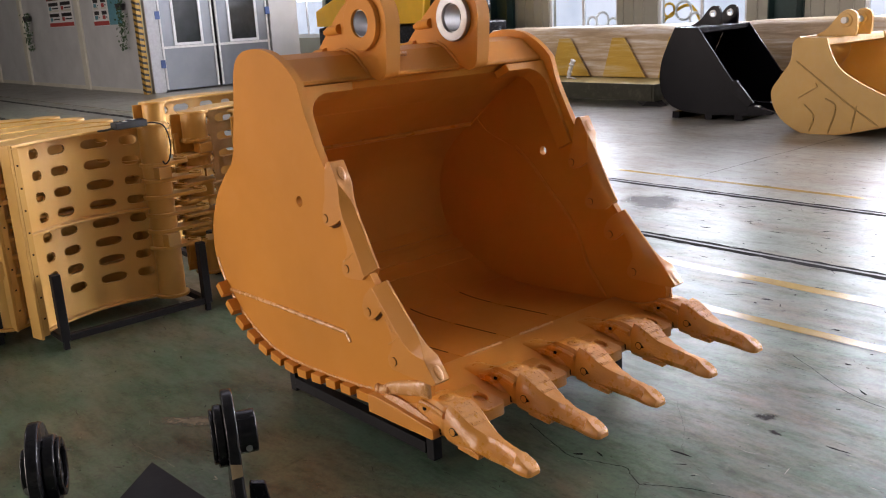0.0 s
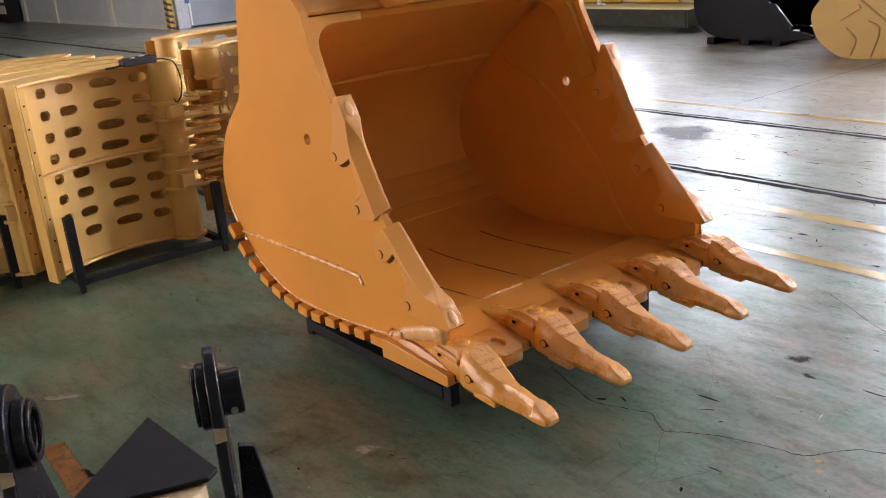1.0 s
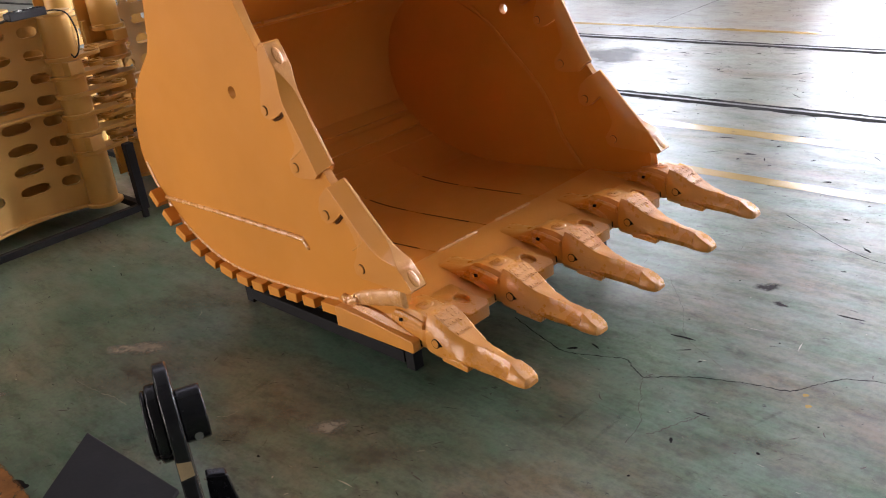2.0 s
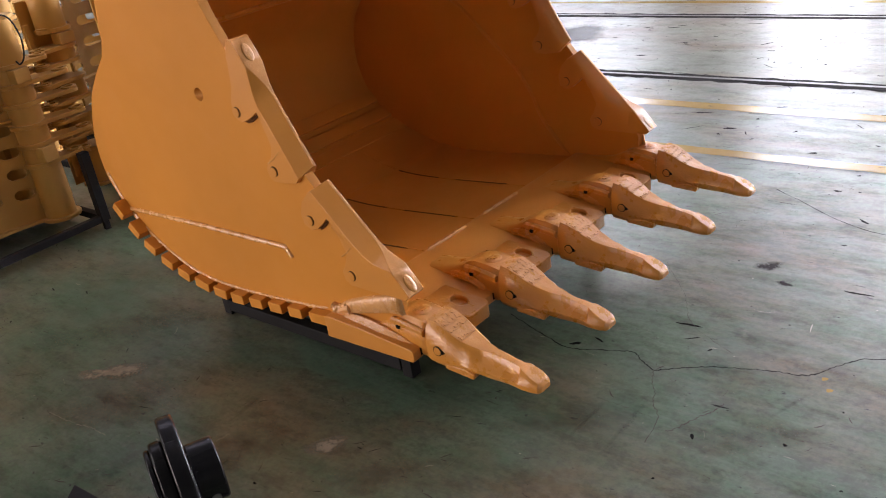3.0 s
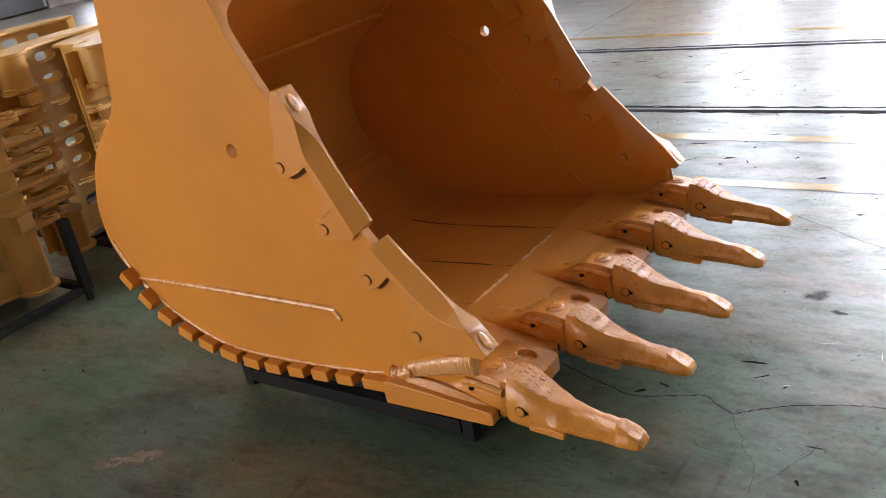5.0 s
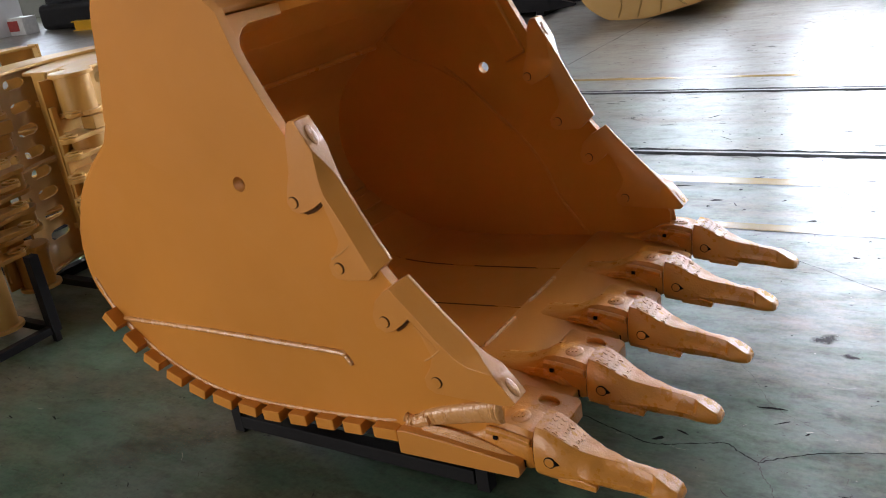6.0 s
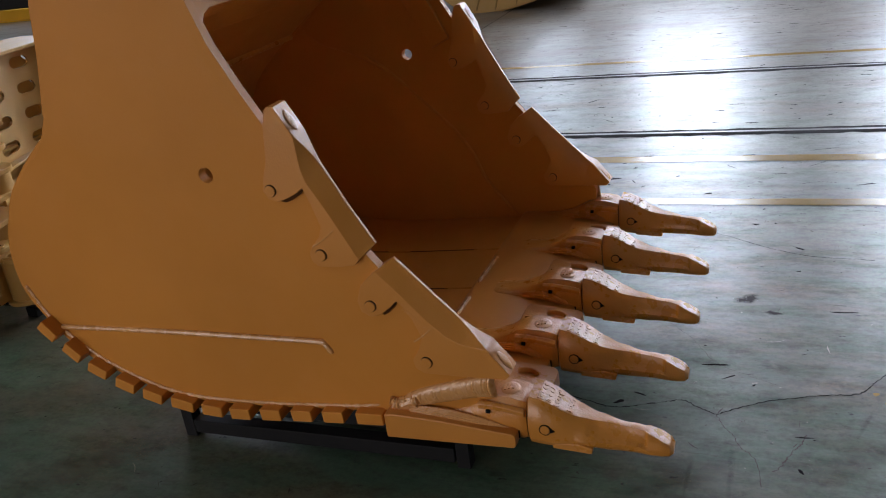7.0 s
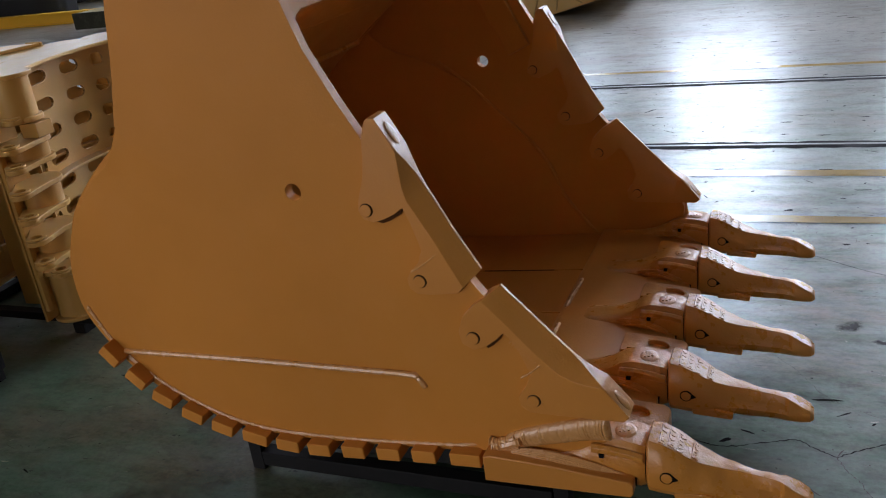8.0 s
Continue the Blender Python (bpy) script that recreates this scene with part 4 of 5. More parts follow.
def build_adapter(outer):
    """outer: the sides on which it is welded to the end of the cutting edge with a long broad leg."""
    secs = [(0.270, 0.2945, 0.280, 0.046, 0.030, 1.0), (0.335, 0.3020, 0.285, 0.056, 0.040, 1.0), (0.385, 0.304, 0.285, 0.058, 0.040, 1.0), (0.435, 0.314, 0.280, 0.060, 0.040, 1.0), (0.475, 0.331, 0.268, 0.061, 0.042, 1.0), (0.505, 0.350, 0.256, 0.062, 0.044, 1.0),
            (0.535, 0.359, 0.246, 0.064, 0.048, 1.0), (0.585, 0.357, 0.237, 0.065, 0.050, 1.0), (0.620, 0.350, 0.235, 0.065, 0.050, 1.0), (0.633, 0.342, 0.238, 0.060, 0.044, 1.0)]
    ad = part("tooth_adapter", craggy([ring(*s) for s in secs], 3, 0.0022, 0.40, 0.64), ORANGE_CAST, bucket, "orange cast adapter welded over the cutting edge", smooth=30)
    # Ring coloured black for the shade in the joint; the casting there is orange.
    part("joint_gap", loft([ring(x, 0.338, 0.242, 0.057, 0.040, 1.0) for x in (0.625, 0.641)]), DIRT_AND_SHADE, ad, "black ring for the shaded joint between adapter and tooth")
    bm = bmesh.new()
    bmesh.ops.create_uvsphere(bm, u_segments=24, v_segments=8, radius=1, matrix=Matrix.Translation((0.580, 0, 0.3565)) @ Matrix.Rotation(radians(4), 4, 'Y') @ Matrix.Diagonal((0.026, 0.032, 0.0040, 1)))
    pad = part("cast_emblem", bm, ORANGE_CAST, ad, "raised oval cast pad")
    bm = bmesh.new()
    for i in range(3):
        box(bm, 0.566 + i * 0.010, 0.571 + i * 0.010, -0.016 + 0.004 * i, 0.016 - 0.005 * i, 0.3605, 0.3628)
    tagged(part("emblem_bars", bm, ORANGE_CAST, pad), kind="stuff")
    for s in (-1, 1):
        # pry slot drawn as a black plate, its inner shade put into the colour
        part("pry_hole", plate([Vector(p) for p in ((0.590, 0.244), (0.612, 0.244), (0.614, 0.268), (0.594, 0.266))], s * 0.055, s * 0.0660), DIRT_AND_SHADE, ad, "black plate for the shade inside the adapter's pry slot")
        part("ledge", loft([[Vector((x, s * (0.055 + d), zz + e)) for d, e in ((0.0, -0.016), (0.013, -0.010), (0.014, 0.004), (0.006, 0.010), (0.0, 0.010))] for x, zz in ((0.505, 0.338), (0.54, 0.338), (0.60, 0.330), (0.631, 0.322))]), ORANGE_CAST, ad, bevel=0.002)
        # notch drawn as a black block, coloured for the shade under the ledge
        part("ledge_gap", boxed(0.524, 0.536, *sorted((s * 0.058, s * 0.0665)), 0.314, 0.324), DIRT_AND_SHADE, ad, "small black block for the shaded notch under the ledge")
        if s in outer:
            top = ((0.300, 0.309, 0.062), (0.380, 0.311, 0.064), (0.450, 0.305, 0.066), (0.525, 0.290, 0.067), (0.594, 0.269, 0.068))
            low = tuple((x - 0.006, z - 0.026, y + 0.014) for x, z, y in top)
            beads = 7
        else:
            beads = 4
            top = ((0.425, 0.300, 0.050), (0.455, 0.310, 0.058), (0.500, 0.314, 0.062), (0.540, 0.303, 0.063), (0.585, 0.282, 0.064))
            low = tuple((x + 0.006, z - 0.016, y + 0.005) for x, z, y in top)
        for k in range(beads):
            f = k / (beads - 1)
            part("leg_weld", bead([(a[0] * (1 - f) + b[0] * f, s * (a[2] * (1 - f) + b[2] * f), a[1] * (1 - f) + b[1] * f + 0.003 * math.sin(f * math.pi)) for a, b in zip(top, low)], 0.0048, 0.14, 7, 0.009, seed=k + 20), WELD if s in outer else ORANGE_CAST, ad)
        if s in outer:
            part("weld_root", loft([[Vector((a[0], s * (a[2] - 0.014), a[1] - 0.001)), Vector((a[0], s * a[2], a[1] + 0.001)), Vector((b[0], s * b[2], b[1])), Vector((b[0], s * (b[2] - 0.03), b[1] - 0.02))] for a, b in zip(top, low)]), ORANGE_CAST, ad)
    return ad


TEETH = [0.050, 0.4115, 0.7585, 1.122, 1.478]
tooth = build_tooth()
for y in TEETH[1:]:
    copy_thing(tooth, Matrix.Translation((0, y, 0)))
tooth.matrix_basis = Matrix.Translation((0, TEETH[0], 0))
for ys, outer in ((TEETH[:1], (-1,)), (TEETH[1:4], ()), (TEETH[4:], (1,))):
    adapter = build_adapter(outer)
    for y in ys[1:]:
        copy_thing(adapter, Matrix.Translation((0, y, 0)))
    adapter.matrix_basis = Matrix.Translation((0, ys[0], 0))
# corner welds, where the end adapters meet the side plates: one broad rippled run, cut off square, with a lump at its start
def broad_weld(path, bulge, y, s):
    """Half-round weld run: crescent ripples along a path of (x, z, half height)."""
    line = spline([Vector(p) for p in path], 24)
    n, rings, rnd, far = 12, [], random.Random(77), 0.0
    for i, p in enumerate(line):
        if i:
            far += (p - line[i - 1]).length
        d = (line[min(i + 1, len(line) - 1)] - line[max(i - 1, 0)])
        d = Vector((d.x, d.y)).normalized()
        ripple = 1 + 0.10 * abs(math.sin(far * math.pi / 0.0075)) + rnd.uniform(-0.05, 0.05)
        row = []
        for j in range(n + 1):
            a = math.pi * j / n
            lag = -0.010 * math.sin(a)
            across = math.cos(a) * p.z * (1 + rnd.uniform(-0.03, 0.03))
            row.append((p.x + d.x * lag - d.y * across, y + s * (bulge * math.sin(a) ** 0.55 * ripple), p.y + d.y * lag + d.x * across))
        rings.append(row)
    bm = bmesh.new()
    vs = [[bm.verts.new(q) for q in r] for r in rings]
    for a, b in zip(vs, vs[1:]):
        for j in range(n):
            bm.faces.new((a[j], a[j + 1], b[j + 1], b[j]))
        bm.faces.new((a[n], a[0], b[0], b[n]))
    bm.faces.new(vs[0])
    bm.faces.new(list(reversed(vs[-1])))
    return bm


for y, s in ((0.004, -1), (W - 0.004, 1)):
    cw = part("corner_weld", broad_weld(((0.296, 0.324, 0.018), (0.335, 0.338, 0.025), (0.39, 0.355, 0.028), (0.46, 0.375, 0.030), (0.515, 0.389, 0.032), (0.553, 0.394, 0.035)), 0.019, y, s), WELD, bucket, "broad shiny rippled corner weld", smooth=60)
    for k, pts in enumerate((((0.240, 0.322), (0.262, 0.318), (0.290, 0.326), (0.318, 0.338)), ((0.244, 0.306), (0.268, 0.303), (0.292, 0.310), (0.325, 0.322)), ((0.252, 0.314), (0.278, 0.314), (0.306, 0.326), (0.33, 0.334)))):
        part("weld_lump", bead([(x, y + s * (0.012 + 0.004 * (k == 2)), z) for x, z in pts], 0.0125, 0.22, 8, 0.007, seed=61 + k), WELD, cw)

# shrouds between the teeth
def build_shroud():
    """A flat cast block hooked over the lip, with a plain round hollow for its pin."""
    half = [(0.470, 0.046), (0.478, 0.054), (0.640, 0.058), (0.652, 0.052), (0.658, 0.040)]
    loop = [Vector((x, -w)) for x, w in half] + [Vector((x, w)) for x, w in reversed(half)]
    slope = lambda u: 0.318 - max(0, u - 0.50) * 0.20 - max(0, 0.50 - u) * 0.45
    dip = circle(0.578, 0, 0.030, 24, 0.024)
    ob = part("lip_shroud", plate(loop, 0.0, 1.0, [dip], put=lambda u, v, w: Vector((u, v, 0.238 * (1 - w) + slope(u) * w))), ORANGE_CAST, bucket, bevel=0.004)
    part("pin_hollow", plate(circle(0.578, 0, 0.0305, 24, 0.0245), -0.03, -0.016, put=lambda u, v, w: Vector((u, v, slope(u) + w))), ORANGE_CAST, ob, "round hollow in the shroud")
    return ob


shroud = build_shroud()
mids = [(a + b) / 2 - 0.012 for a, b in zip(TEETH, TEETH[1:])]
for y in mids[1:]:
    copy_thing(shroud, Matrix.Translation((0, y, 0)))
shroud.matrix_basis = Matrix.Translation((0, mids[0], 0))

# ---- the black stand under the bucket ----
stand = thing("bucket_stand", "low black steel stand under the orange bucket", "stand", (-0.1, W / 2, 0))
for y in (0.15, 1.30):
    part("side_rail", boxed(-0.64, 0.40, y - 0.03, y + 0.03, 0.125, 0.198), BLACK_MATT, stand, bevel=0.004)
    part("floor_rail", boxed(-0.59, 0.35, y - 0.025, y + 0.025, 0.02, 0.07), BLACK_MATT, stand, bevel=0.003)
    for x in (-0.615, 0.375):
        part("leg", boxed(x - 0.022, x + 0.022, y - 0.022, y + 0.022, 0.0, 0.1245), BLACK_MATT, stand, bevel=0.003)
for x in (-0.50, -0.1, 0.30):
    part("cross_rail", boxed(x - 0.03, x + 0.03, 0.181, 1.269, 0.125, 0.193), BLACK_MATT, stand, bevel=0.004)

# ---- slotted half shells on black racks ----
TALL = 1.03


def arc_at(u):
    """Plan of the shell: from the plain edge (0, 0) to the tube (0.76, 0), bowed back."""
    chord, sag = 0.81, 0.135
    r = (chord * chord / 4 + sag * sag) / (2 * sag)
    half = math.asin(chord / 2 / r)
    a = -half + 2 * half * u
    return Vector((chord / 2 + r * math.sin(a), sag - r + r * math.cos(a)))


def slotted_sheet():
    """The curved sheet with four columns of eight slots."""
    cols = [(0.26, 0.080), (0.44, 0.125), (0.705, 0.18), (0.925, 0.11)]
    rows = [0.155, 0.267, 0.380, 0.495, 0.608, 0.725, 0.845, 0.965]
    us, zs = [0.0], [0.0]
    for c, w in cols:
        us += [c - w / 2, c - w / 2 + w * 0.22, c + w / 2 - w * 0.22, c + w / 2]
    us.append(1.0)
    for r in rows:
        zs += [r - 0.027, r + 0.027]
    zs.append(TALL)
    bm = bmesh.new()
    cache = {}

    def v(u, z):
        key = (round(u, 4), round(z, 4))
        if key not in cache:
            p = arc_at(u)
            cache[key] = bm.verts.new((p.x, p.y, z))
        return cache[key]

    for i, (a, b) in enumerate(zip(us, us[1:])):
        place = (i - 1) % 4 if 0 < i < len(us) - 2 else 3
        parts = max(1, int((b - a) / 0.05))
        for j, (z0, z1) in enumerate(zip(zs, zs[1:])):
            slot = j % 2 == 1 and place != 3
            if not slot:
                for k in range(parts):
                    p, q = a + (b - a) * k / parts, a + (b - a) * (k + 1) / parts
                    bm.faces.new((v(p, z0), v(q, z0), v(q, z1), v(p, z1)))
            elif place == 0 or place == 2:
                zm = (z0 + z1) / 2
                o, n = (a, b) if place == 0 else (b, a)
                bm.faces.new((v(o, z0), v(n, z0), v(o + (n - o) * 0.3, z0 + 0.008), v(o, zm - 0.008)))
                bm.faces.new((v(o, z1), v(o, zm + 0.008), v(o + (n - o) * 0.3, z1 - 0.008), v(n, z1)))
    return bm


def flange(z0, z1, front, behind):
    n = 16
    near = [arc_at(i / n) + Vector((0, -front * (0.55 + 0.45 * math.sin(math.pi * i / n)))) for i in range(n + 1)]
    far = [arc_at(i / n) + Vector((0, behind)) for i in range(n + 1)]
    return plate(near + list(reversed(far)), z0, z1, put=lambda u, v, w: Vector((u, v, w)))


def build_shell(pieces, lugs, blocks):
    """Half shell: pieces are the stretches of its hinge tube, lugs the heights and reaches of its hinge plates."""
    ob = thing("slotted_half_shell", "yellow-painted curved steel half shell with slots, on a black rack", "steel shell", group="slotted half shells")
    s = part("curved_sheet", slotted_sheet(), YELLOW, ob)
    mod = s.modifiers.new("thick", 'SOLIDIFY')
    mod.thickness, mod.offset = 0.012, 1.0
    part("top_flange", flange(TALL, TALL + 0.016, 0.10, 0.13), YELLOW, ob, bevel=0.004)
    part("middle_flange", flange(0.538, 0.552, 0.065, 0.0), YELLOW, ob, bevel=0.004)
    part("bottom_flange", flange(-0.016, 0.0, 0.035, 0.05), YELLOW, ob, bevel=0.004)
    edge = part("edge_flange", boxed(-0.020, -0.004, -0.055, 0.04, -0.016, TALL + 0.02), YELLOW, ob, bevel=0.003)
    bm = bmesh.new()
    for k in range(8):
        z = 0.10 + k * 0.12
        # holes drawn as small black blocks, for the shade inside them
        box(bm, 0.010, 0.020, -0.0560, -0.0545, z - 0.005, z + 0.005)
    tagged(part("bolt_holes", bm, DIRT_AND_SHADE, edge, "row of small dark bolt holes"), kind="stuff")
    part("edge_return", boxed(-0.0035, 0.032, -0.055, -0.043, -0.0, TALL), YELLOW, ob, bevel=0.003)
    tx, ty = 0.876, -0.035
    for z0, z1 in pieces:
        t = part("hinge_tube", rodded((tx, ty, z0), (tx, ty, z1), 0.080, n=32), YELLOW, ob)
    part("tube_cap", rodded((tx, ty, TALL), (tx, ty, TALL + 0.018), 0.098, n=32), YELLOW, t, bevel=0.004)
    part("tube_foot", rodded((tx, ty, -0.018), (tx, ty, 0.0), 0.102, n=32), YELLOW, t, bevel=0.004)
    for z, reach in lugs:
        way = Vector((math.cos(radians(-24)), math.sin(radians(-24))))
        end = Vector((tx, ty)) + way * reach
        loop = [Vector((tx, ty)) + Vector((0.096 * math.cos(a), 0.096 * math.sin(a))) for a in [radians(d - 24) for d in range(50, 311, 20)]]
        loop += [end + Vector((0.042 * math.cos(a), 0.042 * math.sin(a))) for a in [radians(d - 24) for d in range(-80, 81, 20)]]
        lug = part("hinge_lug", plate(loop, z, z + 0.022, [circle(end.x, end.y, 0.022, 16)], put=lambda u, v, w: Vector((u, v, w))), YELLOW, ob, bevel=0.004)
        part("lug_ring", plate(circle(end.x, end.y, 0.040, 20), z + 0.022, z + 0.032, [circle(end.x, end.y, 0.0225, 20)], put=lambda u, v, w: Vector((u, v, w))), YELLOW, lug, bevel=0.003)
    for z0, z1 in blocks:
        part("stop_block", boxed(tx - 0.06, tx + 0.03, ty - 0.105, ty - 0.02, z0 + 0.02, z1), YELLOW, ob, bevel=0.004)
    part("back_bar", boxed(tx + 0.10, tx + 0.128, ty + 0.03, ty + 0.05, 0.05, TALL - 0.12), YELLOW, ob, bevel=0.003)
    part("back_sheet", boxed(tx - 0.02, tx + 0.13, ty + 0.055, ty + 0.067, 0.0, TALL), YELLOW, ob, bevel=0.002)
    for z in (0.2, 0.62, 0.86):
        part("tie_bar", boxed(0.08, 0.72, 0.18, 0.205, z, z + 0.03), YELLOW, ob, bevel=0.003)
    return ob


# local x runs along the chord, local y away from the viewer, so chord along +y of the hall is a turn of 90 degrees
shell_1 = build_shell(((0.0, TALL),), ((0.795, 0.15), (0.70, 0.23), (0.60, 0.245), (0.49, 0.25), (0.39, 0.255), (0.285, 0.17)), ((0.703, 0.793), (0.288, 0.388)))
shell_2 = build_shell(((0.0, 0.19), (0.30, 0.385), (0.50, 0.585), (0.70, 0.76), (0.87, TALL)), ((0.85, 0.06), (0.76, 0.17), (0.68, 0.17), (0.585, 0.20), (0.48, 0.20), (0.385, 0.19), (0.28, 0.18), (0.19, 0.06)), ((0.765, 0.845),))
flip = Matrix.Diagonal((-1, 1, 1, 1))


def stand_shell(ob, x, y, z, turn):
    return copy_thing(ob, pose(x, y, z, 0, 0, turn))


for dx, dy in ((-0.265, -0.05), (-0.55, -0.11), (-0.85, -0.18), (-1.16, -0.23)):
    stand_shell(shell_1, -2.13 + dx, -0.535 + dy, 0.095, 103.4)
stand_shell(shell_1, -2.56, -1.45, 0.095, 86)
stand_shell(shell_1, -2.96, -1.48, 0.095, 88)
stand_shell(shell_1, -2.33, 0.93, 0.103, 93)
copy_thing(shell_2, pose(-2.58, 1.58, 0.12, 0, 0, 92) @ flip)
copy_thing(shell_2, pose(-3.56, 1.75, 0.12, 0, 0, 92) @ flip)
shell_2.matrix_basis = pose(-2.04, 1.715, 0.12, 0, 0, 92) @ flip
shell_1.matrix_basis = pose(-2.13, -0.535, 0.095, 0, 0, 103.4)


def build_rack(name, x0, x1, y0, y1, label):
    r = thing(name, label, "rack", ((x0 + x1) / 2, (y0 + y1) / 2, 0), group="black racks")
    for y in (y0, y1):
        for x in (x0, x1):
            post = part("post", boxed(x - 0.024, x + 0.024, y - 0.024, y + 0.024, 0.05, 0.43), BLACK_MATT, r, bevel=0.003)
            part("foot", boxed(x - 0.014, x + 0.014, y - 0.014, y + 0.014, 0.0, 0.05), BLACK_MATT, post)
        part("long_rail", boxed(x0 + 0.025, x1 - 0.025, y - 0.02, y + 0.02, 0.045, 0.081), BLACK_MATT, r, bevel=0.003)
    for x in (x0, (x0 * 2 + x1) / 3, (x0 + 2 * x1) / 3, x1):
        part("cross_rail", boxed(x - 0.02, x + 0.02, y0 + 0.025, y1 - 0.025, 0.046, 0.083), BLACK_MATT, r, bevel=0.003)
    return r


build_rack("steel_rack", -3.75, -2.055, -0.428, 0.428, "low black steel rack with corner posts holding yellow shells")
build_rack("steel_rack", -3.75, -2.44, -1.52, -0.66, "low black steel rack with corner posts holding yellow shells")

skid = thing("skid_frame", "low black steel skid frame under yellow shells", "rack", (-2.8, 1.25, 0), group="black racks")
for y in (0.86, 1.25, 1.60):
    part("long_rail", boxed(-3.7, -1.90, y - 0.025, y + 0.025, 0.05, 0.0865), BLACK_MATT, skid, bevel=0.003)
for x in (-3.56, -2.62, -2.06):
    for y in (0.86, 1.25, 1.60):
        part("spacer", boxed(x - 0.06, x + 0.06, y - 0.02, y + 0.02, 0.087, 0.1035), BLACK_MATT, skid)
for x in (-3.6, -2.75, -2.0):
    part("foot", boxed(x - 0.03, x + 0.03, 0.83, 1.63, 0.0, 0.0495), BLACK_MATT, skid, bevel=0.003)

# power strip lying on the shell, with its lead
strip_ob = thing("power_strip", "black multi-socket power strip lying on the yellow shell", "power strip", (-2.22, 0.16, 1.141))
turn = Matrix.Translation((-2.215, 0.165, 1.1595)) @ Matrix.Rotation(radians(98), 4, 'Z')
part("strip_body", boxed(-0.10, 0.10, -0.032, 0.032, -0.018, 0.022, turn), SOCKET, strip_ob, bevel=0.006)
for i in range(5):
    for j in (-1, 1):
        part("socket", boxed(-0.082 + i * 0.036, -0.060 + i * 0.036, j * 0.015 - 0.009, j * 0.015 + 0.009, 0.0225, 0.026, turn), LAMPCASE if (i + j) % 4 == 0 else BLACK_MATT, strip_ob)
part("lead", bead([(-2.232, 0.262, 1.155), (-2.222, 0.32, 1.152), (-2.195, 0.365, 1.125), (-2.186, 0.385, 1.03), (-2.19, 0.372, 0.94), (-2.20, 0.345, 0.905), (-2.215, 0.335, 0.925)], 0.0042, 0.0, 8, 0.02), RUBBER, strip_ob)
part("plug_lead", bead([(-2.202, 0.065, 1.152), (-2.19, 0.02, 1.147), (-2.195, -0.03, 1.146)], 0.006, 0.0, 8, 0.02), RUBBER, strip_ob)

# ---- black attachment in the foreground ----
hitch = thing("black_quick_coupler", "glossy black-painted excavator coupler with two pin lugs", "coupler", (1.22, -1.33, 0))
PINZ = 0.912
axis = Vector((0.405, 0.914, 0))
across = Vector((0.914, -0.405, 0))


def lug(base, boss_in, boss_out):
    """Upright ear seen edge on; its pin runs along the axis."""
    c = Vector((base[0], base[1], 0))
    put = lambda u, v, w: c + across * u + axis * w + Vector((0, 0, v))
    head = Vector((0.0, PINZ))
    loop = [head + Vector((0.090 * math.cos(a), 0.090 * math.sin(a))) for a in [radians(d) for d in range(190, -11, -12)]]
    loop += [Vector(p) for p in ((0.094, 0.864), (0.130, 0.771), (0.186, 0.678), (0.204, 0.42), (-0.204, 0.42), (-0.167, 0.678), (-0.094, 0.808))]
    ear = part("lug", plate(loop, -0.0115, 0.0115, [circle(0, PINZ, 0.034, 24)], put=put), BLACK, hitch, bevel=0.004)
    ring_loop = circle(0, PINZ, 0.062, 32)
    a = part("boss_ring", plate(ring_loop, *boss_in, [circle(0, PINZ, 0.038, 24)], put=put), BLACK, ear, bevel=0.004)
    part("boss_face", plate(circle(0, PINZ, 0.055, 32), boss_in[0] - 0.008 if boss_in[0] < 0 else boss_in[1], boss_in[0] if boss_in[0] < 0 else boss_in[1] + 0.008, [circle(0, PINZ, 0.040, 24)], put=put), BLACK, a, bevel=0.003)
    b = part("pin_sleeve", plate(circle(0, PINZ, 0.043, 32), *boss_out, [circle(0, PINZ, 0.033, 24)], put=put), BLACK, ear, bevel=0.003)
    mid = (boss_out[0] + boss_out[1]) / 2
    part("grease_hole", rodded(put(0.038, PINZ - 0.018, mid), put(0.0425, PINZ - 0.018, mid), 0.0065, n=14), STEEL, b)
    part("worn_patch", plate([Vector(p) for p in ((-0.0105, 0.0), (0.0105, 0.003), (0.0105, 0.026), (-0.0105, 0.030))], 0.0, 0.0015,
         put=lambda u, v, w: c + axis * u + across * (0.0905 + w + (0.03 - v) * 0.10) + Vector((0, 0, 0.862 + v))), TAN, ear, "patch of bare rubbed metal")
    return ear


lug((1.302, -1.138), (-0.030, -0.0115), (0.0115, 0.050))
lug((1.163, -1.459), (0.0115, 0.034), (-0.028, -0.0115))
# roof-like cover plate with its pointed corner, and the body below
cover = [Vector(p) for p in ((0.718, -1.085), (1.063, -1.066), (1.085, -1.10), (1.025, -1.262), (0.985, -1.36), (0.955, -1.36))]
part("cover_plate", plate(cover, 0.600, 0.612, put=lambda u, v, w: Vector((u, v, w))), BLACK_MATT, hitch, bevel=0.003)
body = [Vector(p) for p in ((0.996, -1.181), (1.42, -1.07), (1.515, -1.515), (1.08, -1.607))]
part("coupler_body", plate(body, 0.0, 0.575, put=lambda u, v, w: Vector((u, v, w))), BLACK, hitch, bevel=0.01)
part("side_post", plate([Vector(p) for p in ((-0.019, 0.803), (0.019, 0.803), (0.079, 0.51), (0.079, 0.35), (-0.056, 0.35))], -0.011, 0.011, put=lambda u, v, w: Vector((1.328, -1.106, v)) + axis * u * 0.8 + across * (w + u * 0.3)), BLACK, hitch, bevel=0.004)
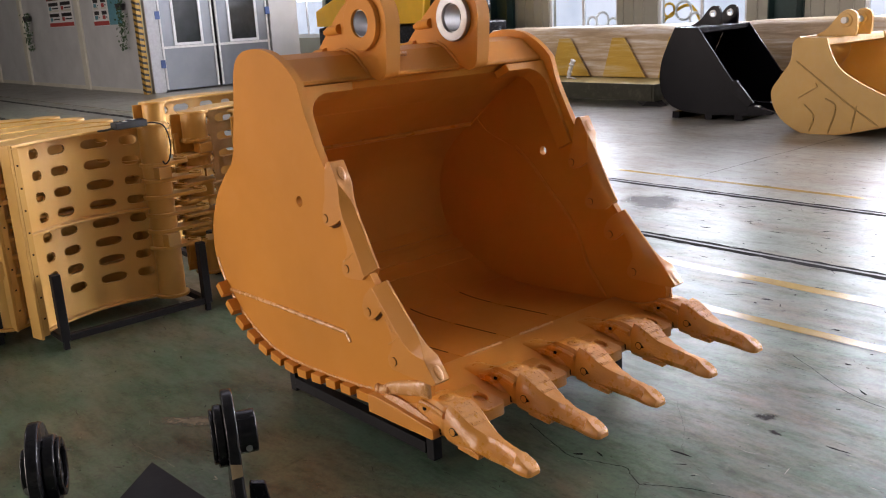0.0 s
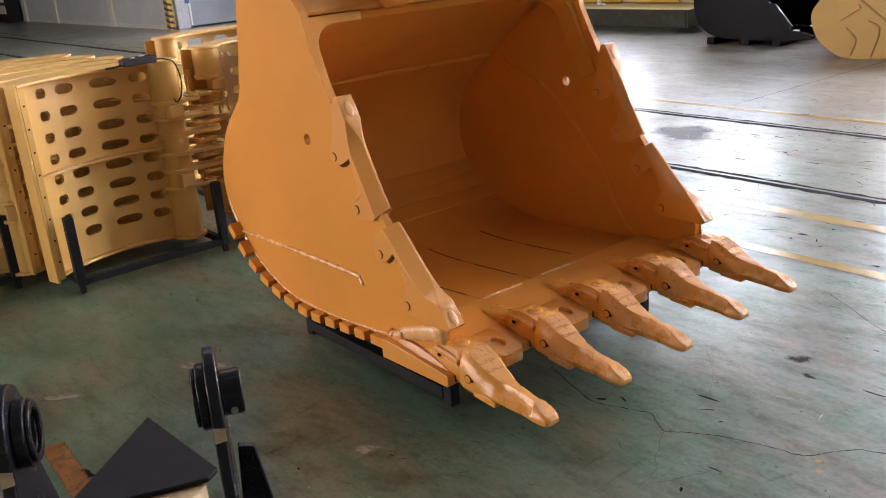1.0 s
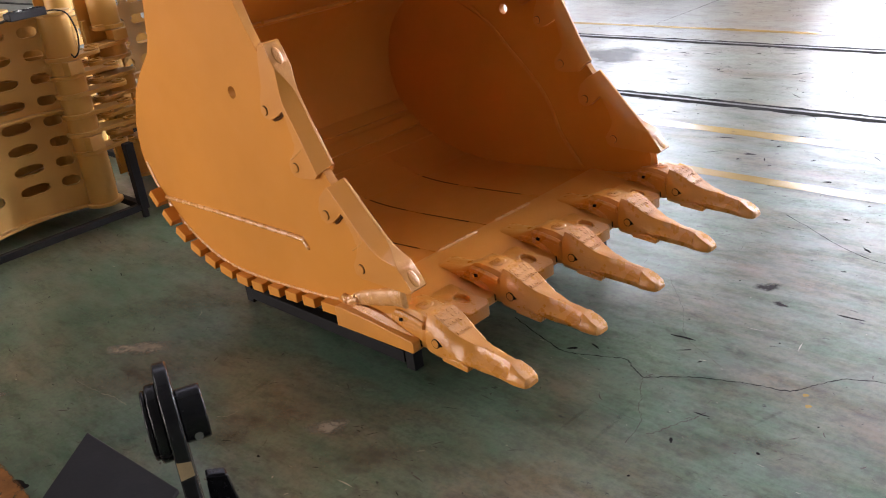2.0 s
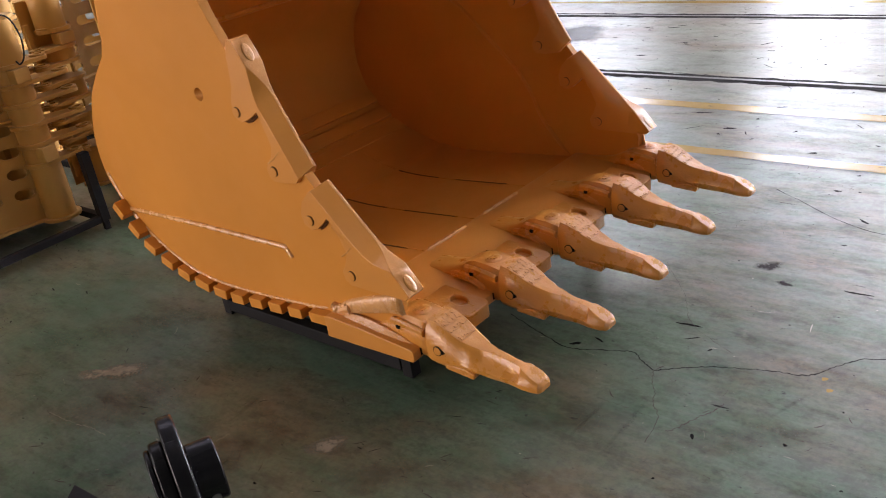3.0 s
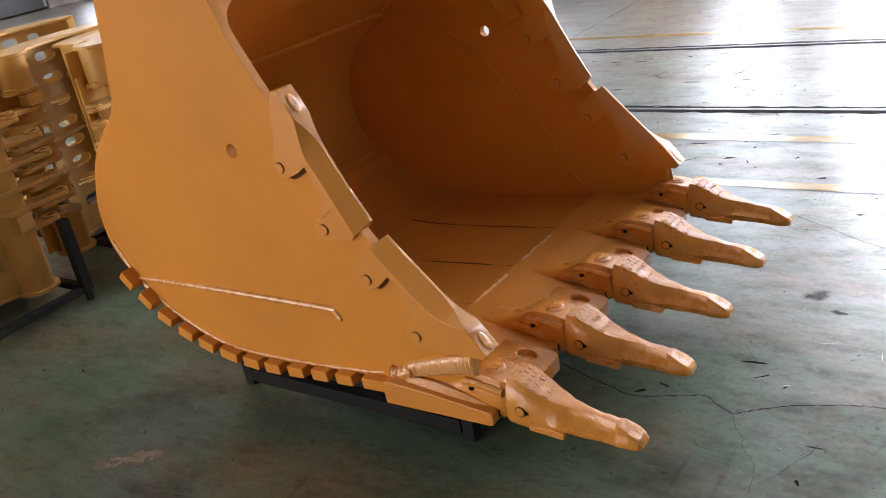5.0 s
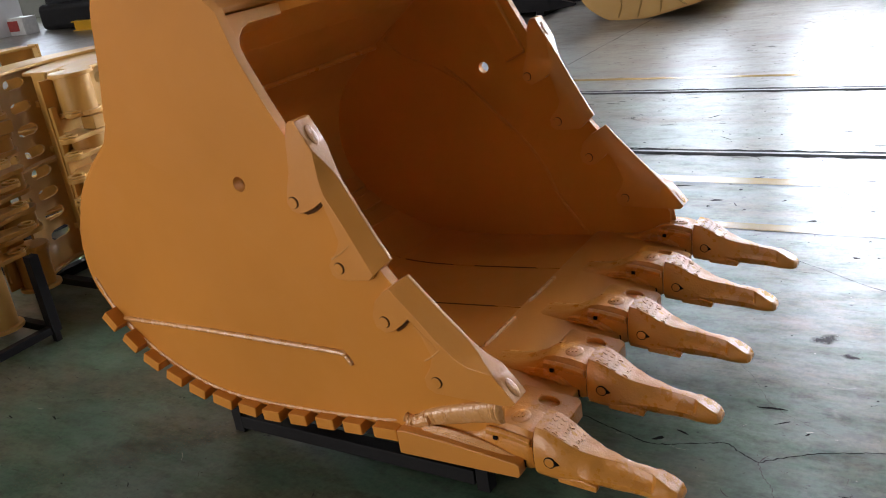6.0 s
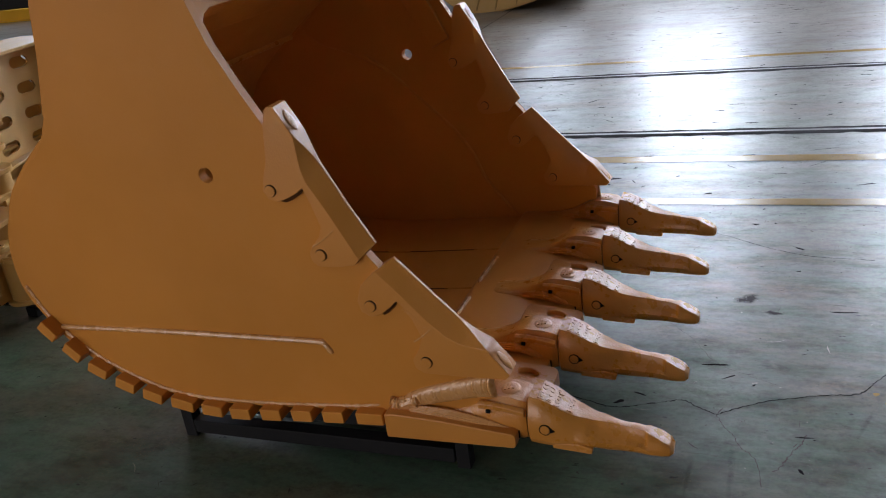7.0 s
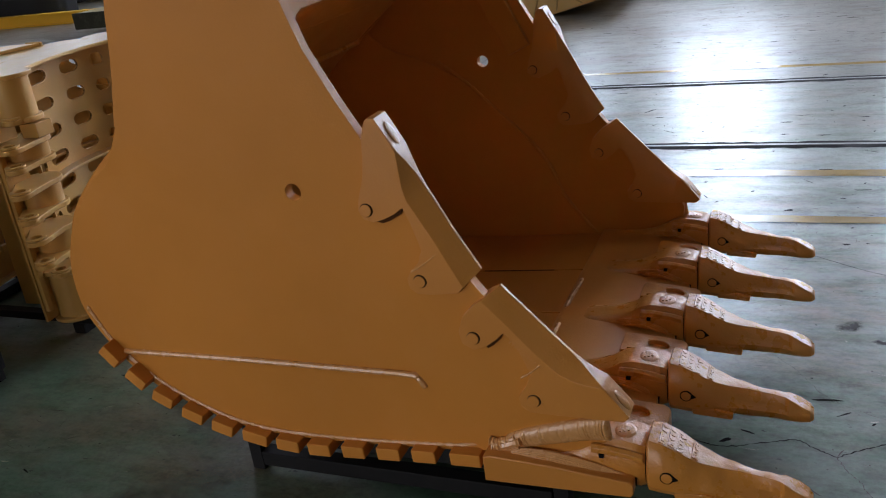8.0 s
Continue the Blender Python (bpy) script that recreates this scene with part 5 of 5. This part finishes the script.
part("tan_board", plate([Vector(p) for p in ((0.90, -1.15), (1.085, -1.105), (1.14, -1.19), (1.06, -1.37), (0.98, -1.34))], 0.47, 0.597, put=lambda u, v, w: Vector((u, v, w))), TAN, hitch, bevel=0.004)

# ---- other buckets farther back ----
black = thing("black_excavator_bucket", "glossy black-painted digging bucket on short skids on the floor", "bucket")
prof = spline([(-0.21, 1.145), (-0.31, 0.94), (-0.40, 0.70), (-0.42, 0.45), (-0.34, 0.25), (-0.15, 0.13), (0.20, 0.09), (0.68, 0.09)], 5)
front = [Vector(p) for p in ((0.80, 0.14), (0.74, 0.28), (0.10, 1.145))]
WB = 1.42
for y in (0.0, WB - 0.025):
    part("side_plate", plate(prof + front, y, y + 0.025), BLACK_DIMMED, black, bevel=0.010)
part("shell", sheet(prof, 0.02, 0.026, WB - 0.026), BLACK_DIMMED, black)
part("top_tube", plate([Vector(p) for p in ((-0.21, 1.145), (0.095, 1.14), (0.10, 1.07), (-0.16, 1.04))], 0.026, WB - 0.026), BLACK_DIMMED, black, bevel=0.01)
for y in (0.42, 0.88):
    loop = spline([(-0.24, 1.146), (-0.10, 1.22), (0.01, 1.34), (0.08, 1.39), (0.16, 1.37), (0.185, 1.28), (0.18, 1.146)], 4)
    ear = part("lug_ear", plate(loop, y, y + 0.05, [circle(0.085, 1.295, 0.045, 20)]), BLACK_DIMMED, black, bevel=0.005)
    part("bushing", plate(circle(0.085, 1.295, 0.0448, 24), y - 0.01, y + 0.06, [circle(0.085, 1.295, 0.03, 24)]), STEEL, ear)
for y in (0.0, WB - 0.025):
    part("side_cutter", plate([Vector(p) for p in ((0.56, 0.50), (0.64, 0.50), (0.86, 0.24), (0.80, 0.18), (0.58, 0.36))], y - 0.012, y + 0.037), BLACK_DIMMED, black, bevel=0.005)
for i in range(4):
    y = 0.06 + i * (WB - 0.12) / 3
    t = part("tooth", loft([[Vector((x, y + s * w, z)) for s, z in ((-1, zb), (1, zb), (1, zt), (-1, zt))] for x, w, zb, zt in ((0.70, 0.05, 0.07, 0.20), (0.90, 0.05, 0.08, 0.19), (1.10, 0.03, 0.10, 0.13))]), BLACK_DIMMED, black, bevel=0.006)
    part("tooth_label", boxed(0.86, 0.92, y - 0.03, y + 0.03, 0.188, 0.193), LAMPCASE, t, "pale sticker on the tooth")
part("lip", boxed(0.55, 0.82, 0.0, WB, 0.075, 0.115), BLACK_DIMMED, black, bevel=0.004)
bm = bmesh.new()
for i in range(4):
    box(bm, 0.38 + i * 0.06, 0.42 + i * 0.06, -0.006, -0.001, 0.38 - i * 0.05, 0.48 - i * 0.05)
part("raised_letters", bm, BLACK_DIMMED, black, "raised black bars on the side plate")
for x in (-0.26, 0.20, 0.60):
    part("skid", boxed(x, x + 0.10, 0.05, WB - 0.05, 0.0, 0.085), BLACK_DIMMED, black, bevel=0.004)
black.matrix_basis = pose(-4.42, 9.23, 0.0, 0, 0, 4) @ Matrix.Diagonal((1.12, 1.12, 1.12, 1))

ybk = thing("yellow_ditching_bucket", "yellow-painted wide ditching bucket with curved sides resting on the floor", "bucket")
prof = spline([(0.10, 1.15), (0.02, 1.08), (0.0, 0.87), (-0.13, 0.67), (-0.24, 0.48), (-0.16, 0.24), (0.03, 0.08), (0.26, 0.0), (0.60, 0.02), (1.05, 0.12), (1.55, 0.25)], 5)
front = [Vector(p) for p in ((1.58, 0.30),)] + list(reversed(spline([(0.44, 1.15), (0.50, 0.98), (0.62, 0.80), (0.82, 0.66), (1.20, 0.48), (1.56, 0.33)], 4)))
WY = 1.5
for y in (0.0, WY - 0.025):
    part("side_plate", plate(prof + front, y, y + 0.025), YELLOW_B, ybk, bevel=0.004)
part("shell", sheet(prof, 0.02, 0.026, WY - 0.026), YELLOW_B, ybk)
part("top_tube", plate([Vector(p) for p in ((0.10, 1.145), (0.435, 1.145), (0.45, 1.06), (0.15, 1.02))], 0.026, WY - 0.026), YELLOW_B, ybk, bevel=0.01)
for y in (0.42, 0.80):
    loop = spline([(0.06, 1.146), (0.22, 1.24), (0.36, 1.40), (0.46, 1.455), (0.56, 1.42), (0.59, 1.32), (0.575, 1.146)], 4)
    ear = part("lug_ear", plate(loop, y, y + 0.05, [circle(0.45, 1.33, 0.04, 20)]), YELLOW_B, ybk, bevel=0.005)
    part("boss", plate(circle(0.45, 1.33, 0.08, 24), y - 0.02, y, [circle(0.45, 1.33, 0.04, 20)]), YELLOW_B, ear, bevel=0.004)
part("pin", rodded((0.45, 0.36, 1.33), (0.45, 0.92, 1.33), 0.038, n=20), LAMPCASE, ybk)
part("wear_pad", plate([Vector(p) for p in ((0.09, 0.475), (0.34, 0.625), (0.365, 0.575), (0.12, 0.425))], -0.022, -0.001), YELLOW_B, ybk, bevel=0.004)
# Seams tinted darker than the plate to paint in shade along embossed lines.
SEAM = plain("shadowed_seam", (0.40, 0.235, 0.060), 0.6)
for pts in (((0.07, 0.88), (0.70, 0.42), (1.12, 0.14)), ((0.20, 0.36), (0.33, 0.22), (0.28, 0.03)), ((0.46, 0.44), (0.60, 0.34), (0.52, 0.02)), ((0.85, 0.37), (0.80, 0.07))):
    part("plate_seam", bead([(p[0], -0.001, p[1]) for p in pts], 0.011, 0.2, 6, 0.03, seed=2), SEAM, ybk)
ybk.matrix_basis = pose(-2.62, 8.66, 0.0, 0, 0, -2)

# ---- wrapped bundles on a low trailer along the wall ----


def bundle(x0, x1, y0, y1, z0, z1, label, seed):
    """A long load in stretch film, bulging and slightly sagging."""
    ob = thing("wrapped_bundle", label, "wrapped goods", ((x0 + x1) / 2, (y0 + y1) / 2, z0), group="wrapped bundles")
    rnd = random.Random(seed)
    n, secs = 40, []
    for i in range(n + 1):
        x = x0 + (x1 - x0) * i / n
        d = 0.05 * noise.noise(Vector((x * 0.9, seed, 0)))
        secs.append([Vector((x, y, z)) for y, z in ((y0 + d, z0), (y0 - 0.03 + d, (z0 + z1) / 2), (y0 + 0.02 + d, z1 - 0.10), (y0 + 0.14, z1 + d * 0.5), (y1 - 0.14, z1 - d * 0.4), (y1, z1 - 0.12), (y1, z0))])
    part("film", loft(secs), FILM, ob, "wrinkled clear stretch film over brown goods", smooth=60)
    return ob


load = bundle(-10.6, -5.0, 11.35, 12.6, 0.36, 1.24, "long brown load wrapped in clear stretch film on a trailer", 2)
bundle(-4.9, 3.2, 11.6, 12.8, 0.0, 1.27, "long brown load wrapped in clear stretch film by the wall", 5)
for x in (-9.87, -8.64, -7.39, -6.19):
    part("yellow_side", plate([Vector(p) for p in ((x - 0.18, 0.37), (x + 0.76, 0.37), (x + 0.30, 1.06), (x + 0.04, 1.06))], 11.255, 11.285), FILM_Y, load, "yellow painted plate seen through the film", bevel=0.004)
trailer = thing("flat_trailer", "low flat trailer with an olive side board and small wheels", "trailer", (-7.4, 11.4, 0))
part("deck", boxed(-10.7, -5.78, 10.30, 12.7, 0.27, 0.352), plain("dusty_yellow_deck", (0.42, 0.33, 0.12), 0.5, 0, 0.2, 3), trailer, bevel=0.01)
part("side_board", boxed(-10.7, -5.78, 10.25, 10.295, 0.09, 0.36), OLIVE, trailer, bevel=0.006)
part("end_board", boxed(-5.775, -5.73, 10.25, 12.7, 0.09, 0.36), OLIVE, trailer, bevel=0.006)
for x in (-9.8, -6.15):
    for y in (10.5, 12.4):
        wh = part("wheel", rodded((x, y, 0.13), (x, y + 0.10, 0.13), 0.13, n=24), RUBBER, trailer, bevel=0.01)
        part("rim", rodded((x, y - 0.004, 0.13), (x, y, 0.13), 0.06, n=16), OLIVE, wh)
for x in (-9.0, -5.85):
    prop = part("prop", boxed(x - 0.05, x + 0.05, 10.38, 10.50, 0.06, 0.268), BLACK_MATT, trailer, bevel=0.004)
    part("prop_foot", plate([Vector(p) for p in ((x - 0.20, 0.0), (x + 0.20, 0.0), (x + 0.06, 0.10), (x - 0.06, 0.10))], 10.36, 10.52), BLACK_MATT, prop, bevel=0.004)
hook = thing("tie_strap_end", "loose white plastic strap end on the trailer", "strap", (-8.05, 10.9, 0.352))
part("strap", bead([(-8.08, 10.9, 0.37), (-8.03, 10.88, 0.48), (-7.98, 10.88, 0.62), (-7.94, 10.88, 0.70)], 0.042, 0.4, 8, 0.03, seed=4), LAMPCASE, hook)
part("strap_fold", bead([(-8.08, 10.88, 0.37), (-7.95, 10.85, 0.38), (-7.86, 10.84, 0.36)], 0.03, 0.4, 8, 0.03, seed=6, flat=0.5), LAMPCASE, hook)

# ---- yellow and black machine far back ----
mach = thing("yellow_machine", "parked yellow and black construction machine far back in the hall", "machine", (-16, 13.4, 0))
part("lower_body", boxed(-18.7, -13.2, 12.6, 14.6, 0.25, 1.40), BLACK, mach, bevel=0.08)
part("track", boxed(-18.9, -13.0, 12.45, 12.95, 0.0, 0.62), RUBBER, mach, bevel=0.15, segments=4)
part("hood", plate([Vector(p) for p in ((-18.6, 1.42), (-14.0, 1.42), (-13.9, 2.1), (-17.4, 2.25), (-18.6, 1.85))], 12.5, 14.4), MACHINE_Y, mach, bevel=0.05)
part("hood_end", rodded((-13.7, 12.7, 1.75), (-13.7, 14.2, 1.75), 0.34, n=24), BLACK, mach, bevel=0.02)
part("step", boxed(-15.2, -13.6, 12.30, 12.44, 0.75, 0.95), MACHINE_Y, mach, bevel=0.02)
rail_beam = thing("yellow_beam", "long yellow-painted steel beam lying on the floor", "beam", (-13, 12.1, 0))
part("web", boxed(-17.0, -10.9, 12.02, 12.06, 0.02, 0.20), MACHINE_Y, rail_beam)
part("upper_flange", boxed(-17.0, -10.9, 11.95, 12.13, 0.2, 0.225), MACHINE_Y, rail_beam)
part("lower_flange", boxed(-17.0, -10.9, 11.95, 12.13, 0.0, 0.0195), MACHINE_Y, rail_beam)

# ---- grey cabin with doors, far left ----
cabin = thing("workshop_cabin", "grey panelled workshop cabin with cream posts and double doors", "cabin", (-26, 12, 0))
CX, CY, CH = -19.5, 7.82, 3.6
part("front_wall", boxed(-40.0, CX - 0.12, CY, CY + 0.12, 0.06, CH), PANEL, cabin)
part("back_wall", boxed(-40.0, CX - 0.12, 12.35, 12.47, 0.0, CH), PANEL, cabin)
part("plinth", boxed(-40.0, CX - 0.12, CY - 0.02, CY - 0.002, 0.0, 0.10), POST, cabin)
for x in (-36.5, -32.2, -28.75, -23.65):
    part("post", boxed(x - 0.16, x + 0.16, CY - 0.07, CY - 0.003, 0.0, CH), POST, cabin, bevel=0.01)
part("side_wall", boxed(CX - 0.12, CX, CY + 0.125, 12.47, 2.75, CH), PANEL, cabin)
part("side_pier", boxed(CX - 0.12, CX, CY + 0.125, CY + 0.45, 0.0, 2.748), plain("pale_pier", (0.46, 0.48, 0.49), 0.45), cabin)
part("side_panel", boxed(CX - 0.12, CX, 11.57, 12.47, 0.0, 2.748), PANEL, cabin)
part("roof", boxed(-40.0, CX + 0.05, CY - 0.05, 12.52, CH + 0.002, CH + 0.12), PANEL, cabin)
for y0, y1, hs in ((CY + 0.46, CY + 2.02, 0), (CY + 2.07, CY + 3.70, 1)):
    d = part("door", boxed(CX - 0.09, CX - 0.04, y0, y1, 0.04, 2.74), DOORM, cabin, "brushed grey metal door leaf with a window", bevel=0.004)
    part("door_frame", boxed(CX - 0.038, CX - 0.01, y0, y1, 1.10, 1.16), LAMPCASE, d)
    for a in (y0 + 0.02, y1 - 0.07):
        part("door_stile", boxed(CX - 0.038, CX - 0.012, a, a + 0.05, 0.06, 2.72), LAMPCASE, d)
    wy0, wy1 = y0 + 0.45, y1 - 0.42
    wn = part("door_window", boxed(CX - 0.0385, CX - 0.03, wy0, wy1, 1.24, 2.55), DARKGLASS, d, "dark glass in the door")
    for a, b in ((wy0 - 0.07, wy0 - 0.001), (wy1 + 0.001, wy1 + 0.07)):
        part("window_bead", boxed(CX - 0.038, CX - 0.015, a, b, 1.17, 2.62), FRAME, wn)
    part("window_bead", boxed(CX - 0.038, CX - 0.016, wy0, wy1, 1.17, 1.235), FRAME, wn)
    hy = y0 - 0.02 if hs == 0 else y1 - 0.02
    for z in (0.62, 1.85):
        part("hinge", boxed(CX - 0.03, CX + 0.012, hy - 0.06, hy + 0.07, z, z + 0.20), BLUE, d)
part("door_gap", boxed(CX - 0.10, CX - 0.02, CY + 2.022, CY + 2.068, 0.04, 2.74), DIRT_AND_SHADE, cabin)
pole = thing("hazard_post", "corner post striped yellow and black", "post", (CX, CY, 0), group="")
part("core", boxed(CX - 0.115, CX + 0.10, CY - 0.14, CY - 0.005, 0.0, 2.35), HAZY, pole, bevel=0.004)
part("upper_core", boxed(CX - 0.115, CX + 0.10, CY - 0.14, CY - 0.005, 2.352, CH), FRAME, pole, bevel=0.004)
for i in range(16):
    z = 0.04 + i * 0.146
    bm = plate([Vector(p) for p in ((CX - 0.1152, z + 0.05), (CX + 0.1002, z), (CX + 0.1002, z + 0.062), (CX - 0.1152, z + 0.112))], CY - 0.1425, CY - 0.1402)
    part("black_band", bm, HAZB, pole)
    bm = plate([Vector(p) for p in ((CY - 0.14, z), (CY - 0.02, z - 0.03), (CY - 0.02, z + 0.032), (CY - 0.14, z + 0.062))], CX + 0.1002, CX + 0.1025, put=lambda u, v, w: Vector((w, u, v)))
    part("black_band", bm, HAZB, pole)
for x0, x1, z0, z1 in ((-26.15, -24.12, 1.80, 3.0), (-22.57, -21.5, 1.76, 3.0)):
    po = thing("notice_poster", "white notice poster with red and black bars on the cabin", "poster", ((x0 + x1) / 2, CY - 0.01, z0), group="notice posters")
    part("paper", boxed(x0, x1, CY - 0.012, CY - 0.004, z0, z1), WHITE, po)
    part("red_band", boxed(x0, x1, CY - 0.016, CY - 0.0125, z0 + 0.02, z0 + 0.13), RED, po)
    part("red_band", boxed(x0, x1, CY - 0.016, CY - 0.0125, z1 - 0.42, z1 - 0.30), RED, po)
    for k in range(2):
        w = (x1 - x0) / 2
        for z in (0.30, 0.62):
            part("text_bar", boxed(x0 + w * k + 0.1, x0 + w * (k + 1) - 0.1, CY - 0.016, CY - 0.0125, z0 + z, z0 + z + 0.10), HAZB, po)
            part("fine_print", boxed(x0 + w * k + 0.1, x0 + w * (k + 1) - 0.1, CY - 0.016, CY - 0.0125, z0 + z + 0.15, z0 + z + 0.20), POST, po)
            part("small_picture", boxed(x0 + w * k + 0.12, x0 + w * k + 0.32, CY - 0.016, CY - 0.0125, z0 + z - 0.12, z0 + z - 0.02), (TEAL, RED, HAZY)[(k + int(z * 10)) % 3], po)
            part("fine_print", boxed(x0 + w * k + 0.38, x0 + w * (k + 1) - 0.1, CY - 0.016, CY - 0.0125, z0 + z - 0.09, z0 + z - 0.05), HAZB, po)
board = thing("teal_notice", "teal notice sheet on the cabin wall", "poster", (-21.1, CY - 0.01, 1.8), group="notice posters")
part("paper", boxed(-21.48, -20.65, CY - 0.012, CY - 0.004, 1.78, 3.0), TEAL, board)


def hanging_plant(x, z, long, seed):
    ob = thing("hanging_plant", "green trailing plant in a small wall pot on the cabin", "plant", (x, CY - 0.1, z), group="hanging plants")
    part("pot", rodded((x, CY - 0.14, z - 0.02), (x, CY - 0.14, z + 0.14), 0.10, 0.13, n=14), HAZB, ob)
    rnd = random.Random(seed)
    bm = bmesh.new()
    for i in range(150):
        s = rnd.random() ** 1.2
        p = Vector((x + rnd.gauss(0, 0.14 * (1 - 0.45 * s)), CY - 0.16 + rnd.gauss(0, 0.05), z + 0.22 - s * long))
        q = Euler((rnd.uniform(0, 6), rnd.uniform(0, 6), rnd.uniform(0, 6))).to_matrix()
        a, b = rnd.uniform(0.03, 0.06), rnd.uniform(0.015, 0.03)
        bm.faces.new([bm.verts.new(p + q @ Vector(v)) for v in ((-a, 0, 0), (0, -b, 0.01), (a, 0, 0), (0, b, 0.01))])
    part("leaves", bm, LEAF, ob)
    for i in range(5):
        dx = rnd.gauss(0, 0.09)
        part("stem", bead([(x, CY - 0.15, z + 0.12), (x + dx, CY - 0.2, z), (x + dx * 1.3, CY - 0.17, z - long * rnd.uniform(0.4, 0.75))], 0.006, 0, 5, 0.1), LEAF, ob)


hanging_plant(-27.85, 2.05, 1.15, 1)
hanging_plant(-20.35, 2.15, 1.25, 2)
bench = thing("tool_cabinet", "dark cluttered tool cabinet beside the cabin", "cabinet", (-34, 8.0, 0))
part("carcass", boxed(-34, -32.6, 7.27, 7.72, 0.0, 1.7), BLACK_MATT, bench, bevel=0.01)
for z in (0.3, 0.7, 1.1):
    part("drawer", boxed(-33.9, -32.7, 7.23, 7.268, z, z + 0.3), POST, bench, bevel=0.005)
crate = thing("white_crate", "small white and red supply box by the cabin doors", "box", (-19.6, 12.3, 0))
part("crate_body", boxed(-19.9, -18.9, 12.0, 12.4, 0.0, 0.42), LAMPCASE, crate, bevel=0.01)
part("crate_band", boxed(-19.5, -19.1, 11.985, 11.998, 0.1, 0.35), RED, crate)

# ---- seen dimly through the windows ----
yard = thing("parked_yard_machine", "yellow and white machine parts standing in the yard outside", "machine", (-11.0, 17.6, 0))
part("chassis", boxed(-13.2, -9.3, 17.3, 17.9, 0.0, 0.95), LAMPCASE, yard, bevel=0.05)
for x, z, r, mat in ((-10.42, 1.40, 0.16, MACHINE_Y), (-10.0, 1.38, 0.22, LAMPCASE), (-9.66, 1.16, 0.16, LAMPCASE), (-12.84, 1.16, 0.15, LAMPCASE), (-12.5, 1.22, 0.20, LAMPCASE), (-12.15, 1.10, 0.16, LAMPCASE)):
    part("hoop", bead([(x + r * math.cos(a), 17.5, z + r * math.sin(a)) for a in [radians(d) for d in range(0, 361, 30)]], 0.03, 0, 8, 0.05), mat, yard)
part("boom", bead([(-10.8, 17.6, 0.95), (-10.5, 17.6, 1.25), (-9.9, 17.6, 1.5), (-9.5, 17.6, 1.0)], 0.04, 0, 8, 0.08), MACHINE_Y, yard)
